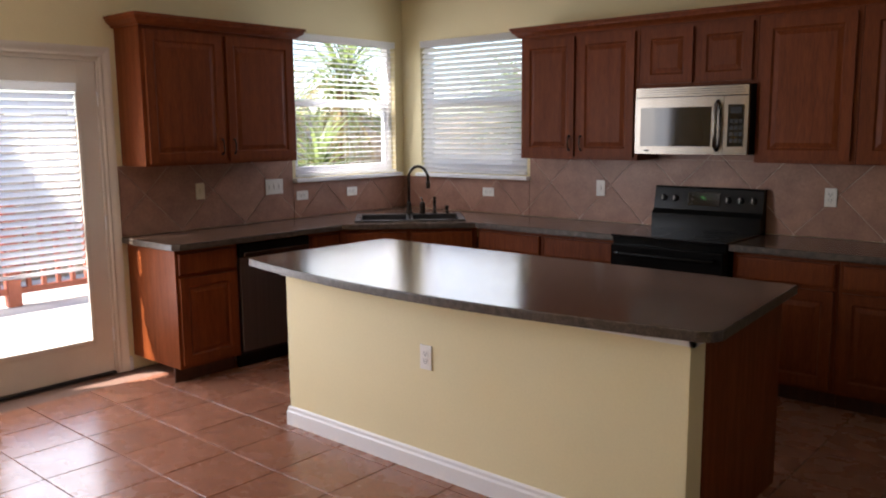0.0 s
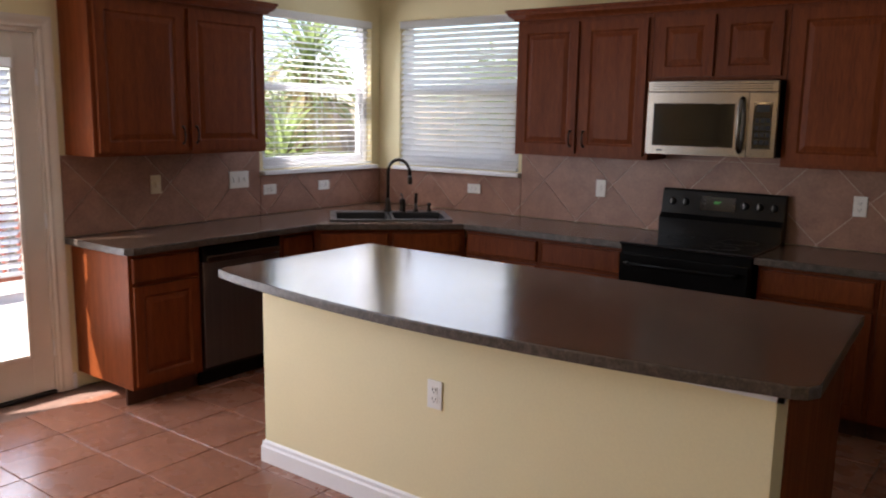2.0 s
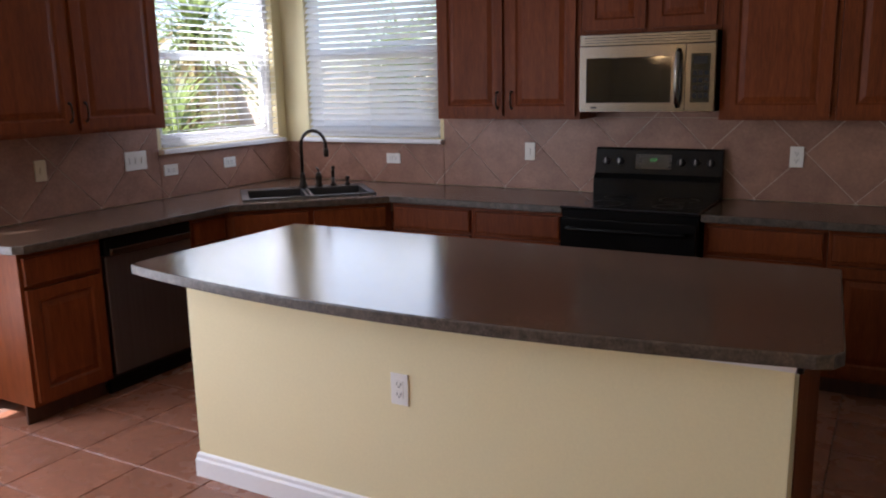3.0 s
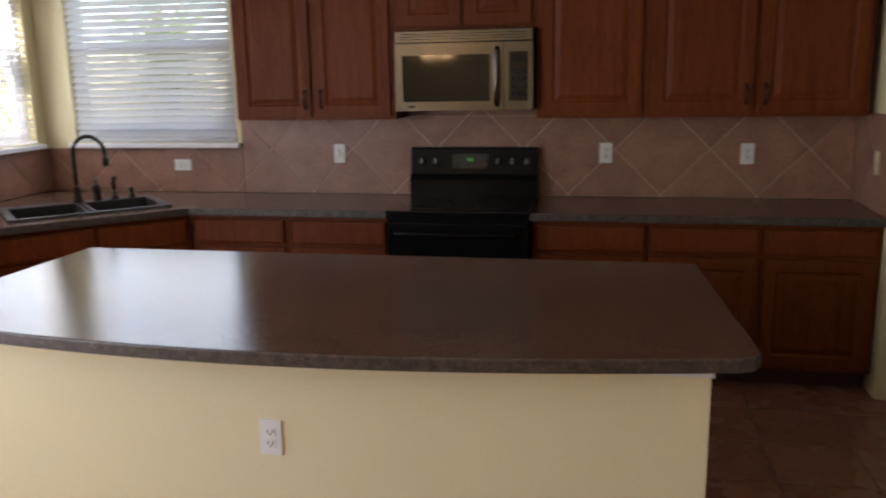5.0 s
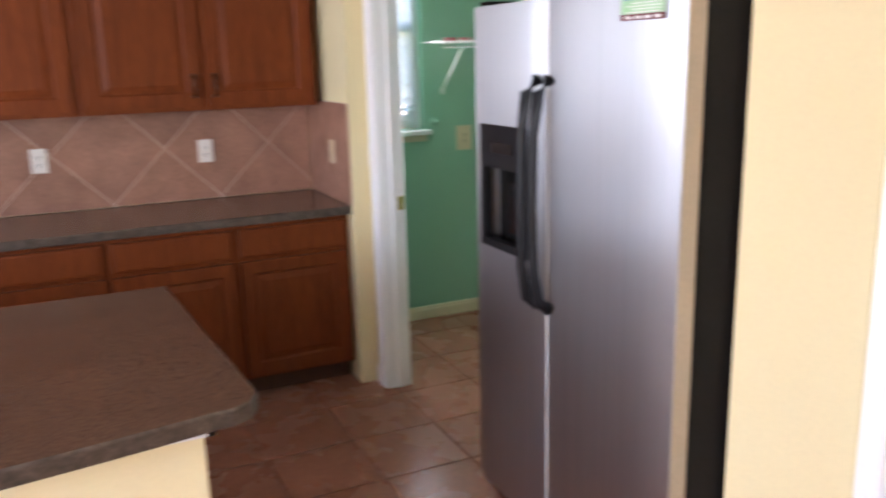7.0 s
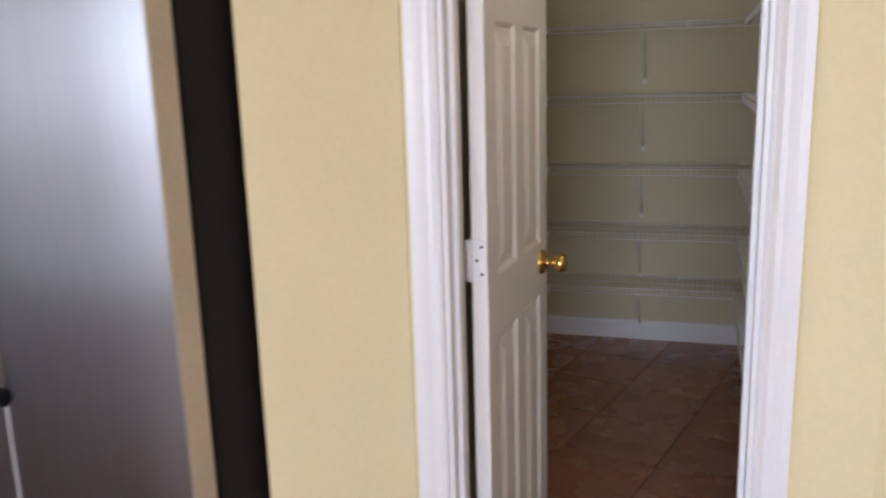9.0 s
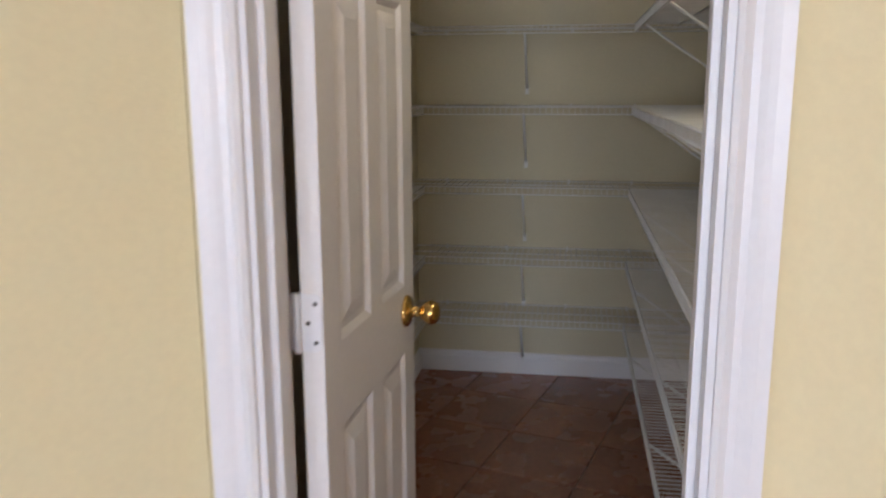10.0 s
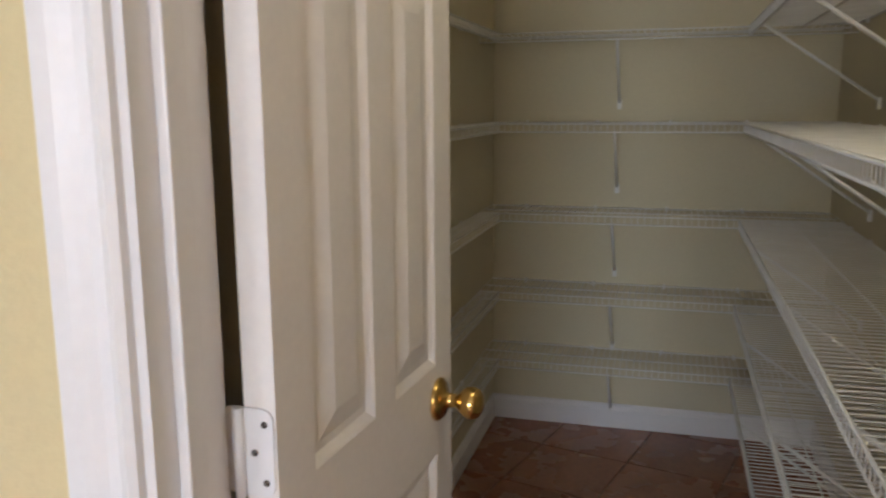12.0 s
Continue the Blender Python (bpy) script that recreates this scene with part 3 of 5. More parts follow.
def cabinet_door(parent, x, z, w, h, y, handle, at_top=False, pull=True):
    """Raised-panel oak door with its front at -y."""
    s = min(0.058, w * 0.2)
    d = part("door", slab(w, h, 0.02, [(s, s, w - s, h - s)], DOOR_PROFILE), M_OAK, parent, "raised-panel oak door", pose(x, y, z))
    if pull:
        hx = w - 0.032 if handle > 0 else 0.032
        hz = h - 0.15 if at_top else 0.045
        pts = [(hx, -0.02, hz), (hx, -0.036, hz + 0.008), (hx, -0.042, hz + 0.03), (hx, -0.044, hz + 0.05), (hx, -0.042, hz + 0.07), (hx, -0.036, hz + 0.092), (hx, -0.02, hz + 0.10)]
        part("handle", tube(pts, 0.005, radii=[0.008, 0.006, 0.005, 0.006, 0.005, 0.006, 0.008]), M_BRONZE, d, "dark bronze bow handle")
    return d


def drawer_front(parent, x, z, w, h, y):
    bm = slab(w, h, 0.02, [(0.0, 0.0, w, h)], [(0.002, 0.004), (0.006, 0.002), (0.012, 0.0)])
    return part("drawer", bm, M_OAK, parent, "plain oak drawer front", pose(x, y, z))


def wall_cabinet(m, w, h, doors, label, depth=0.31, gaps=0.028):
    t = thing("wall_cabinet", label, "cabinet", m, "wall cabinets")
    part("body", boxes((0, -depth, 0, w, -0.002, h), bev=0.002), M_OAK, t)
    dw = (w - gaps * 2 - 0.008 * (doors - 1)) / doors - (0.012 if doors > 1 else 0)
    for i in range(doors):
        x = gaps + i * (w - gaps * 2 - dw) / max(1, doors - 1) if doors > 1 else gaps
        cabinet_door(t, x, 0.022, dw, h - 0.06, -depth - 0.001, 1 if i == 0 else -1, pull=h > 0.6 and doors > 1)
    return t


def base_cabinet(m, w, label, drawers=1, doors=1, depth=0.585):
    t = thing("base_cabinet", label, "cabinet", m, "base cabinets")
    part("body", boxes((0, -depth, 0.10, w, -0.002, 0.872), bev=0.002), M_OAK, t)
    part("toe_kick", boxes((0.002, -depth + 0.07, 0.0, w - 0.002, -depth + 0.085, 0.099)), M_OAKSHADE, t)
    g = 0.02
    if drawers:
        dw = (w - 2 * g - 0.03 * (drawers - 1)) / drawers
        for i in range(drawers):
            drawer_front(t, g + i * (dw + 0.03), 0.712, dw, 0.135, -depth - 0.001)
    dw = (w - 2 * g - 0.03 * (doors - 1)) / doors
    for i in range(doors):
        cabinet_door(t, g + i * (dw + 0.03), 0.125, dw, 0.565 if drawers else 0.72, -depth - 0.001, 1 if i == 0 else -1, True, pull=False)
    return t


def crown(name, pts, z, label):
    """Cornice along the cabinets' tops; pts is the front line, seen from above."""
    prof = [(0, 0), (0.012, 0.0), (0.018, 0.012), (0.03, 0.022), (0.045, 0.034), (0.05, 0.05), (0.058, 0.055), (0.058, 0.07), (0, 0.07)]
    bm = bmesh.new()
    rings = []
    P = [Vector((*p, 0)) for p in pts]
    for i, p in enumerate(P):
        d1 = (P[i] - P[i - 1]).normalized() if i else (P[1] - P[0]).normalized()
        d2 = (P[i + 1] - P[i]).normalized() if i < len(P) - 1 else d1
        n1, n2 = Vector((d1.y, -d1.x, 0)), Vector((d2.y, -d2.x, 0))
        n = n1 + n2
        n = n / max(0.3, n.dot(n1))
        rings.append([bm.verts.new(p + n * a + Vector((0, 0, z + b))) for a, b in prof])
    k = len(prof)
    for a, b in zip(rings, rings[1:]):
        for i in range(k):
            bm.faces.new((a[i], a[(i + 1) % k], b[(i + 1) % k], b[i]))
    bm.faces.new(rings[0])
    bm.faces.new(rings[-1])
    bmesh.ops.recalc_face_normals(bm, faces=bm.faces)
    return solo(name, bm, M_OAK, label, "cornice")


UZ, UT = 1.388, 2.285
wall_cabinet(FACE_L @ pose(-2.70, 0, UZ), 1.22, UT - UZ, 2, "stained oak double wall cabinet beside the sink window")
crown("cabinet_cornice", [(0.003, -2.705), (0.325, -2.705), (0.325, -1.475), (0.003, -1.475)], UT - 0.012, "stained oak cornice on the wall cabinet by the door")
wall_cabinet(pose(1.53, 0, UZ), 0.968, UT - UZ, 2, "stained oak double wall cabinet beside the microwave and back window")
wall_cabinet(pose(2.50, 0, 1.872), 0.79, UT - 1.875, 2, "short stained oak cabinet above the microwave")
wall_cabinet(pose(3.292, 0, UZ), 0.58, UT - UZ, 1, "stained oak single wall cabinet beside the microwave")
wall_cabinet(pose(3.874, 0, UZ), 1.10, UT - UZ, 2, "stained oak double wall cabinet by the laundry wall")
crown("cabinet_cornice", [(1.525, -0.003), (1.525, -0.325), (4.979, -0.325), (4.979, -0.003)], UT - 0.012, "long stained oak cornice over the range-wall cabinets")

c1 = base_cabinet(FACE_L @ pose(-2.70, 0, 0), 0.46, "stained oak base cabinet by the patio door")
base_cabinet(FACE_L @ pose(-1.625, 0, 0), 0.30, "narrow stained oak base cabinet beside the dishwasher")
base_cabinet(pose(1.33, 0, 0), 0.59, "stained oak base cabinet with drawer beside the sink")
base_cabinet(pose(1.922, 0, 0), 0.585, "stained oak base cabinet with drawer beside the range")
base_cabinet(pose(3.298, 0, 0), 0.60, "stained oak base cabinet with drawer by the range")
base_cabinet(pose(3.90, 0, 0), 1.112, "stained oak double base cabinet by the laundry wall", 2, 2)

# corner sink base, its front set across the corner
t = thing("corner_cabinet", "stained oak corner sink cabinet with false drawer fronts", "cabinet", group="base cabinets")
part("body", prism([(0.004, -0.004), (0.004, -1.318), (0.585, -1.318), (1.325, -0.59), (1.325, -0.004)], 0.10, 0.70), M_OAK, t)
part("front_rail", prism([(0.565, -1.318), (0.585, -1.318), (1.325, -0.59), (1.305, -0.59)], 0.70, 0.872), M_OAK, t)
part("toe_kick", prism([(0.50, -1.318), (0.52, -1.318), (1.26, -0.59), (1.24, -0.59)], 0.0, 0.099), M_OAKSHADE, t)
ang = math.degrees(math.atan2(0.728, 0.74))
lng = math.hypot(0.728, 0.74)
fm = pose(0.586, -1.319, 0, 0, 0, ang)
hold = part("front_panel", boxes((0.01, -0.004, 0.11, lng - 0.01, 0.0, 0.86)), M_OAK, t, "", fm)
for i in range(2):
    w = (lng - 0.11) / 2
    drawer_front(hold, 0.04 + i * (w + 0.03), 0.712, w, 0.135, -0.004)
    cabinet_door(hold, 0.04 + i * (w + 0.03), 0.125, w, 0.565, -0.004, 1, True, pull=False)


# ---- worktops ----
def worktop(outline, hole=None, label="", front=()):
    """Laminate top; hole: an outline cut through it; front: the line of its edge band."""
    t = thing("worktop", label, "worktop")
    bm = bmesh.new()
    z0, z1 = 0.874, 0.914
    if hole is None:
        prism(outline, z0, z1, bm)
    else:
        for z, flip in ((z1, False), (z0, True)):
            vo = [bm.verts.new((x, y, z)) for x, y in outline]
            vi = [bm.verts.new((x, y, z)) for x, y in hole]
            es = [bm.edges.new((v[i], v[(i + 1) % len(v)])) for v in (vo, vi) for i in range(len(v))]
            bmesh.ops.triangle_fill(bm, edges=es, use_beauty=True)
        bm.verts.ensure_lookup_table()
        n, k = len(outline), len(hole)
        hi, lo = list(bm.verts)[:n + k], list(bm.verts)[n + k:2 * (n + k)]
        for o, c in ((0, n), (n, k)):
            for i in range(c):
                j = (i + 1) % c
                bm.faces.new((lo[o + i], lo[o + j], hi[o + j], hi[o + i]))
        bmesh.ops.recalc_face_normals(bm, faces=bm.faces)
    part("surface", bm, M_COUNTER, t)
    bm = bmesh.new()
    rings = []
    for o, z in ((0.0004, 0.8735), (0.0035, 0.875), (0.0045, 0.878), (0.0045, 0.9085), (0.003, 0.9125), (0.0004, 0.9143)):
        ring = []
        for i, p in enumerate(front):
            a, b = Vector(front[max(0, i - 1)]), Vector(front[min(len(front) - 1, i + 1)])
            d = (b - a).normalized()
            ring.append(bm.verts.new((p[0] + d.y * o, p[1] - d.x * o, z)))
        rings.append(ring)
    for a, b in zip(rings, rings[1:]):
        for i in range(len(a) - 1):
            bm.faces.new((a[i], a[i + 1], b[i + 1], b[i]))
    part("edge_band", bm, M_EDGE, t, "grey-brown mottled laminate edge band")
    return t


SINK = (0.725, -0.70)
SA = radians(ang)


def sink_xy(u, v):
    return (SINK[0] + u * math.cos(SA) - v * math.sin(SA), SINK[1] + u * math.sin(SA) + v * math.cos(SA))


hole = [sink_xy(u, v) for u, v in ((-0.40, -0.24), (0.40, -0.24), (0.40, 0.24), (-0.40, 0.24))]
worktop([(0.004, -0.004), (0.004, -2.735), (0.55, -2.735), (0.60, -2.725), (0.635, -2.69), (0.64, -2.65), (0.64, -1.345), (1.345, -0.64), (2.512, -0.64), (2.512, -0.004)], hole,
        "brown speckled laminate worktop running round the sink corner",
        [(0.004, -2.735), (0.55, -2.735), (0.60, -2.725), (0.635, -2.69), (0.64, -2.65), (0.64, -1.345), (1.345, -0.64), (2.512, -0.64)])
worktop([(3.29, -0.64), (RX - 0.004, -0.64), (RX - 0.004, -0.004), (3.29, -0.004)], None, "brown speckled laminate worktop between range and laundry wall", [(3.29, -0.64), (RX - 0.004, -0.64)])

t = thing("kitchen_sink", "dark grey double-bowl drop-in sink set across the corner", "sink", pose(SINK[0], SINK[1], 0.914, 0, 0, ang))


def ring_box(bm, x0, y0, x1, y1, ix0, iy0, ix1, iy1, z0, z1):
    for a in ((x0, y0, x1, iy0), (x0, iy1, x1, y1), (x0, iy0, ix0, iy1), (ix1, iy0, x1, iy1)):
        box(bm, a[0], a[1], z0, a[2], a[3], z1)


bm = bmesh.new()
ring_box(bm, -0.425, -0.265, 0.425, 0.265, -0.39, -0.225, 0.39, 0.165, 0.0005, 0.012)
bmesh.ops.remove_doubles(bm, verts=bm.verts, dist=0.0005)
part("rim", bm, M_SINK, t)
for x0, x1 in ((-0.39, -0.015), (0.015, 0.39)):
    bm = bmesh.new()
    ring_box(bm, x0 - 0.008, -0.233, x1 + 0.008, 0.173, x0 + 0.01, -0.215, x1 - 0.01, 0.155, -0.19, 0.010)
    box(bm, x0, -0.225, -0.20, x1, 0.165, -0.19)
    part("bowl", bm, M_SINK, t)

t = thing("kitchen_faucet", "oil-rubbed bronze gooseneck faucet behind the sink", "faucet", pose(*sink_xy(0, 0.212), 0.926, 0, 0, ang + 50))
part("base", lathe([(0.032, 0), (0.032, 0.008), (0.026, 0.016), (0.02, 0.05), (0.017, 0.09), (0.013, 0.1)]), M_BRONZE, t)
arc = [(0, 0, 0.09), (0, 0, 0.26)] + [(0, -0.10 + 0.10 * math.cos(a), 0.29 + 0.10 * math.sin(a)) for a in [i * math.pi / 10 for i in range(0, 10)]] + [(0, -0.20, 0.27)]
part("spout", tube(arc, 0.012, seg=12), M_BRONZE, t)
part("spray_head", lathe([(0.013, 0), (0.018, 0.01), (0.018, 0.045), (0.013, 0.06)], pose(0, -0.20, 0.215)), M_BRONZE, t)
t = thing("faucet_lever", "bronze faucet lever valve beside the spout", "faucet handle", pose(*sink_xy(0.11, 0.212), 0.926, 0, 0, ang))
part("base", lathe([(0.026, 0), (0.026, 0.01), (0.02, 0.03), (0.024, 0.06), (0.02, 0.09), (0.01, 0.1)]), M_BRONZE, t)
part("lever", tube([(0, 0, 0.09), (0.0, 0.005, 0.115), (-0.01, 0.03, 0.13)], 0.007), M_BRONZE, t)
t = thing("side_sprayer", "bronze side sprayer on the sink rim", "sprayer", pose(*sink_xy(0.21, 0.212), 0.926, 0, 0, ang))
part("holder", lathe([(0.024, 0), (0.022, 0.012), (0.013, 0.02), (0.012, 0.06)]), M_BRONZE, t)
part("nozzle", tube([(0, 0, 0.05), (0, 0, 0.10), (0, -0.01, 0.125), (0, -0.035, 0.13)], 0.013, radii=[0.011, 0.014, 0.015, 0.012]), M_BRONZE, t)
t = thing("soap_dispenser", "short bronze soap dispenser on the sink rim", "soap dispenser", pose(*sink_xy(0.31, 0.212), 0.926, 0, 0, ang))
part("base", lathe([(0.02, 0), (0.02, 0.01), (0.011, 0.018), (0.010, 0.04), (0.016, 0.045), (0.016, 0.06), (0.008, 0.065)]), M_BRONZE, t)
part("nozzle", tube([(0, 0, 0.055), (0, -0.035, 0.058)], 0.006), M_BRONZE, t)

# ---- island ----
t = thing("kitchen_island", "yellow half-wall island with dark oak cabinets and white baseboard", "island")
IX0, IX1, IY = 1.68, 3.978, -2.69
part("half_wall", boxes((IX0, IY, 0, IX1, IY + 0.13, 0.8728), bev=0.002), M_WALL, t, "yellow painted half wall")
part("cabinet_body", boxes((IX0 + 0.02, IY + 0.131, 0.10, IX1 - 0.015, -1.76, 0.872)), M_OAK, t, "dark stained oak island cabinets")
part("toe_kick", boxes((IX0 + 0.03, IY + 0.14, 0, IX1 - 0.02, -1.83, 0.099)), M_OAKSHADE, t)
pb = part("end_panel", boxes((IX1 - 0.014, IY + 0.132, 0.0, IX1 + 0.004, -1.755, 0.872), bev=0.002), M_OAK, t, "flat oak end panel")
for i in range(4):
    w = 0.555
    dd = cabinet_door(t, 0, 0, w, 0.55, 0, 1, True, pull=False)
    dd.matrix_basis = pose(IX1 - 0.05 - i * 0.57, -1.759, 0.13, 0, 0, 180)
    dd = drawer_front(t, 0, 0, w, 0.135, 0)
    dd.matrix_basis = pose(IX1 - 0.05 - i * 0.57, -1.759, 0.712, 0, 0, 180)
prof = [(0, 0), (0.016, 0), (0.016, 0.075), (0.011, 0.085), (0.010, 0.10), (0.003, 0.108), (0, 0.108)]
bm = bmesh.new()
line = [Vector((IX0, IY + 0.13, 0)), Vector((IX0, IY, 0)), Vector((IX1, IY, 0)), Vector((IX1, IY + 0.13, 0))]
outs = [Vector((-1, 0, 0)), Vector((-1, -1, 0)), Vector((1, -1, 0)), Vector((1, 0, 0))]
rings = [[bm.verts.new(p + o * a + Vector((0, 0, b))) for a, b in prof] for p, o in zip(line, outs)]
for a, b in zip(rings, rings[1:]):
    for i in range(len(prof)):
        j = (i + 1) % len(prof)
        bm.faces.new((a[i], b[i], b[j], a[j]))
bm.faces.new(rings[0])
bm.faces.new(rings[-1])
bmesh.ops.recalc_face_normals(bm, faces=bm.faces)
part("baseboard", bm, M_WHITE, t, "white moulded baseboard")
part("top_trim", boxes((IX0 - 0.022, IY - 0.022, 0.838, IX1 + 0.022, IY + 0.002, 0.8722), (IX0 - 0.022, IY - 0.022, 0.838, IX0, IY + 0.13, 0.8722), (IX1 + 0.0042, IY - 0.022, 0.838, IX1 + 0.022, IY + 0.13, 0.8722)), M_WHITE, t, "white trim under the top")

front = []
for i in range(25):
    s = i / 24
    front.append((1.50 + (3.98 - 1.50) * s, -2.765 - 0.135 * math.sin(math.pi * s) ** 0.9 * (1 - 0.1 * s) - 0.004 * s))
outline = [(1.445, -1.70), (1.43, -2.72), (1.445, -2.75)] + front + [(4.03, -2.764), (4.07, -2.745), (4.092, -2.70), (4.02, -1.70)]


def offset(points, d):
    """An outline moved outwards by d."""
    out = []
    for i, p in enumerate(points):
        a, b = Vector(points[i - 1]), Vector(points[(i + 1) % len(points)])
        u, v = (Vector(p) - a).normalized(), (b - Vector(p)).normalized()
        n = Vector((u.y + v.y, -u.x - v.x)).normalized()
        out.append((p[0] + n.x * d, p[1] + n.y * d))
    return out


t = thing("island_top", "brown speckled laminate island top with a bowed front", "worktop")
part("surface", prism(outline, 0.8745, 0.9145), M_COUNTER, t)
bm = bmesh.new()
sec = [(0.0004, 0.8735), (0.004, 0.875), (0.005, 0.878), (0.005, 0.9085), (0.0035, 0.9125), (0.0004, 0.9143)]
rings = [[bm.verts.new((x, y, z)) for x, y in offset(outline, o)] for o, z in sec]
for a, b in zip(rings, rings[1:]):
    for i in range(len(a)):
        j = (i + 1) % len(a)
        bm.faces.new((a[i], a[j], b[j], b[i]))
lip = [bm.verts.new((x, y, 0.8735)) for x, y in offset(outline, -0.02)]
for i in range(len(lip)):
    j = (i + 1) % len(lip)
    bm.faces.new((rings[0][j], rings[0][i], lip[i], lip[j]))
part("edge_band", bm, M_EDGE, t, "grey-brown mottled laminate edge band")


# ---- plates, outlets, switches ----
def plate(m, kind, label, mat=None, w=0.072, h=0.117):
    t = thing("wall_outlet" if kind == "outlet" else "light_switch", label, "outlet" if kind == "outlet" else "switch", m)
    part("plate", boxes((-w / 2, -0.006, -h / 2, w / 2, 0, h / 2), bev=0.002), mat or M_PLATE, t)
    if kind == "outlet":
        for s in (-1, 1):
            if w > h:
                f = part("socket", boxes((s * 0.019 - 0.014, -0.0085, -0.017, s * 0.019 + 0.014, -0.005, 0.017), bev=0.0015), mat or M_PLATE, t)
                part("slots", boxes((s * 0.019 - 0.005, -0.0092, -0.009, s * 0.019 + 0.005, -0.0084, -0.006), (s * 0.019 - 0.005, -0.0092, 0.006, s * 0.019 + 0.005, -0.0084, 0.009)), M_SLOT, f)
            else:
                f = part("socket", boxes((-0.017, -0.0085, s * 0.019 - 0.014, 0.017, -0.005, s * 0.019 + 0.014), bev=0.0015), mat or M_PLATE, t)
                part("slots", boxes((-0.009, -0.0092, s * 0.019 - 0.003, -0.006, -0.0084, s * 0.019 + 0.008), (0.006, -0.0092, s * 0.019 - 0.003, 0.009, -0.0084, s * 0.019 + 0.008), (-0.003, -0.0092, s * 0.019 - 0.011, 0.003, -0.0084, s * 0.019 - 0.006)), M_SLOT, f)
    else:
        n = max(1, round(w / 0.05) - 0) if w > 0.1 else 1
        for i in range(n):
            x = (i - (n - 1) / 2) * 0.046
            part("toggle", boxes((x - 0.008, -0.012, -0.018, x + 0.008, -0.0055, 0.018), bev=0.002), mat or M_PLATE, t)
    return t


TF = 0.012
plate(pose(2.70, IY, 0.565), "outlet", "white duplex outlet on the island's half wall")
plate(pose(2.05, -TF, 1.165), "switch", "white switch plate on the tiles beside the range")
plate(pose(3.67, -TF, 1.17), "outlet", "white outlet plate on the tiles by the range")
plate(pose(4.45, -TF, 1.165), "outlet", "white outlet plate on the tiles near the laundry wall")
plate(pose(0.985, -TF, 1.09), "outlet", "white horizontal outlet under the window", w=0.117, h=0.072)
plate(FACE_L @ pose(-0.66, -TF, 1.095), "outlet", "white horizontal outlet under the sink window", w=0.117, h=0.072)
plate(FACE_L @ pose(-1.20, -TF, 1.095), "outlet", "white horizontal outlet beside the switches", w=0.117, h=0.072)
plate(FACE_L @ pose(-1.475, -TF, 1.18), "switch", "white triple switch plate on the tiles", w=0.165)
plate(FACE_L @ pose(-2.13, -TF, 1.185), "switch", "tan switch plate on the tiles by the door", M_IVORY)
FACE_R = pose(0, 0, 0, 0, 0, -90)
plate(pose(RX - TF, -0.42, 1.16, 0, 0, -90), "switch", "ivory switch plate on the end tiles", M_IVORY)
plate(pose(RJ, -0.694, 1.16, 0, 0, -90), "switch", "white switch plate on the yellow wall", w=0.05)
plate(pose(6.03, 0.15, 1.12), "outlet", "beige laundry outlet box on the mint wall", M_IVORY, 0.10, 0.15)

# ---- appliances ----
t = thing("kitchen_range", "black electric range with glass top and green clock", "range", pose(2.52, 0, 0))
RW = 0.762
part("body", boxes((0, -0.655, 0.03, RW, -0.015, 0.905), bev=0.004), M_BLACK, t)
part("cooktop", boxes((-0.004, -0.675, 0.906, RW + 0.004, -0.09, 0.924), bev=0.005), M_BLACKGLASS, t, "black glass cooktop")
bm = bmesh.new()
sec = [(-0.015, 0.906), (-0.115, 0.906), (-0.115, 1.02), (-0.085, 1.05), (-0.06, 1.195), (-0.05, 1.205), (-0.015, 1.205)]
a = [bm.verts.new((0.0, y, z)) for y, z in sec]
b = [bm.verts.new((RW, y, z)) for y, z in sec]
for i in range(len(sec)):
    j = (i + 1) % len(sec)
    bm.faces.new((a[i], b[i], b[j], a[j]))
bm.faces.new(a[::-1]), bm.faces.new(b)
bmesh.ops.recalc_face_normals(bm, faces=bm.faces)
back = part("back_panel", bm, M_BLACK, t, "black control panel with knobs")
tiltm = lambda x, z, d=0.0: pose(x, -0.085 + (z - 1.05) * 0.172 - d, z, 90 - 9.8, 0, 0)
for x in (0.07, 0.155, RW - 0.235, RW - 0.15, RW - 0.065):
    k = part("knob", lathe([(0.024, 0), (0.024, 0.006), (0.019, 0.01), (0.017, 0.026), (0.014, 0.028)], seg=18), M_DARKPLASTIC, back, "", tiltm(x, 1.125, 0.001))
    part("pointer", boxes((-0.002, -0.016, 0.0275, 0.002, 0.016, 0.030)), M_PLATE, k)
part("clock_window", boxes((-0.11, -0.045, 0, 0.11, 0.045, 0.003), bev=0.001), M_BLACKGLASS, back, "", tiltm(RW / 2 - 0.02, 1.125, 0.001))
dig = part("clock_digits", bmesh.new(), M_DISPLAY, back, "green lit clock digits", tiltm(RW / 2 - 0.03, 1.135, 0.0045))
bm = bmesh.new()
for i, segs in enumerate(("bc", "abcdefg", "abged")):
    x = (i - 1) * 0.017
    S = {"a": (0, 0.0085, 0.008, 0.010), "g": (0, -0.00075, 0.008, 0.00075), "d": (0, -0.010, 0.008, -0.0085), "f": (-0.001, 0, 0.0005, 0.009), "b": (0.0075, 0, 0.009, 0.009), "e": (-0.001, -0.009, 0.0005, 0), "c": (0.0075, -0.009, 0.009, 0)}
    for s in segs:
        q = S[s]
        box(bm, x + q[0], q[1], 0, x + q[2], q[3], 0.0006)
bm.to_mesh(dig.data)
bm.free()
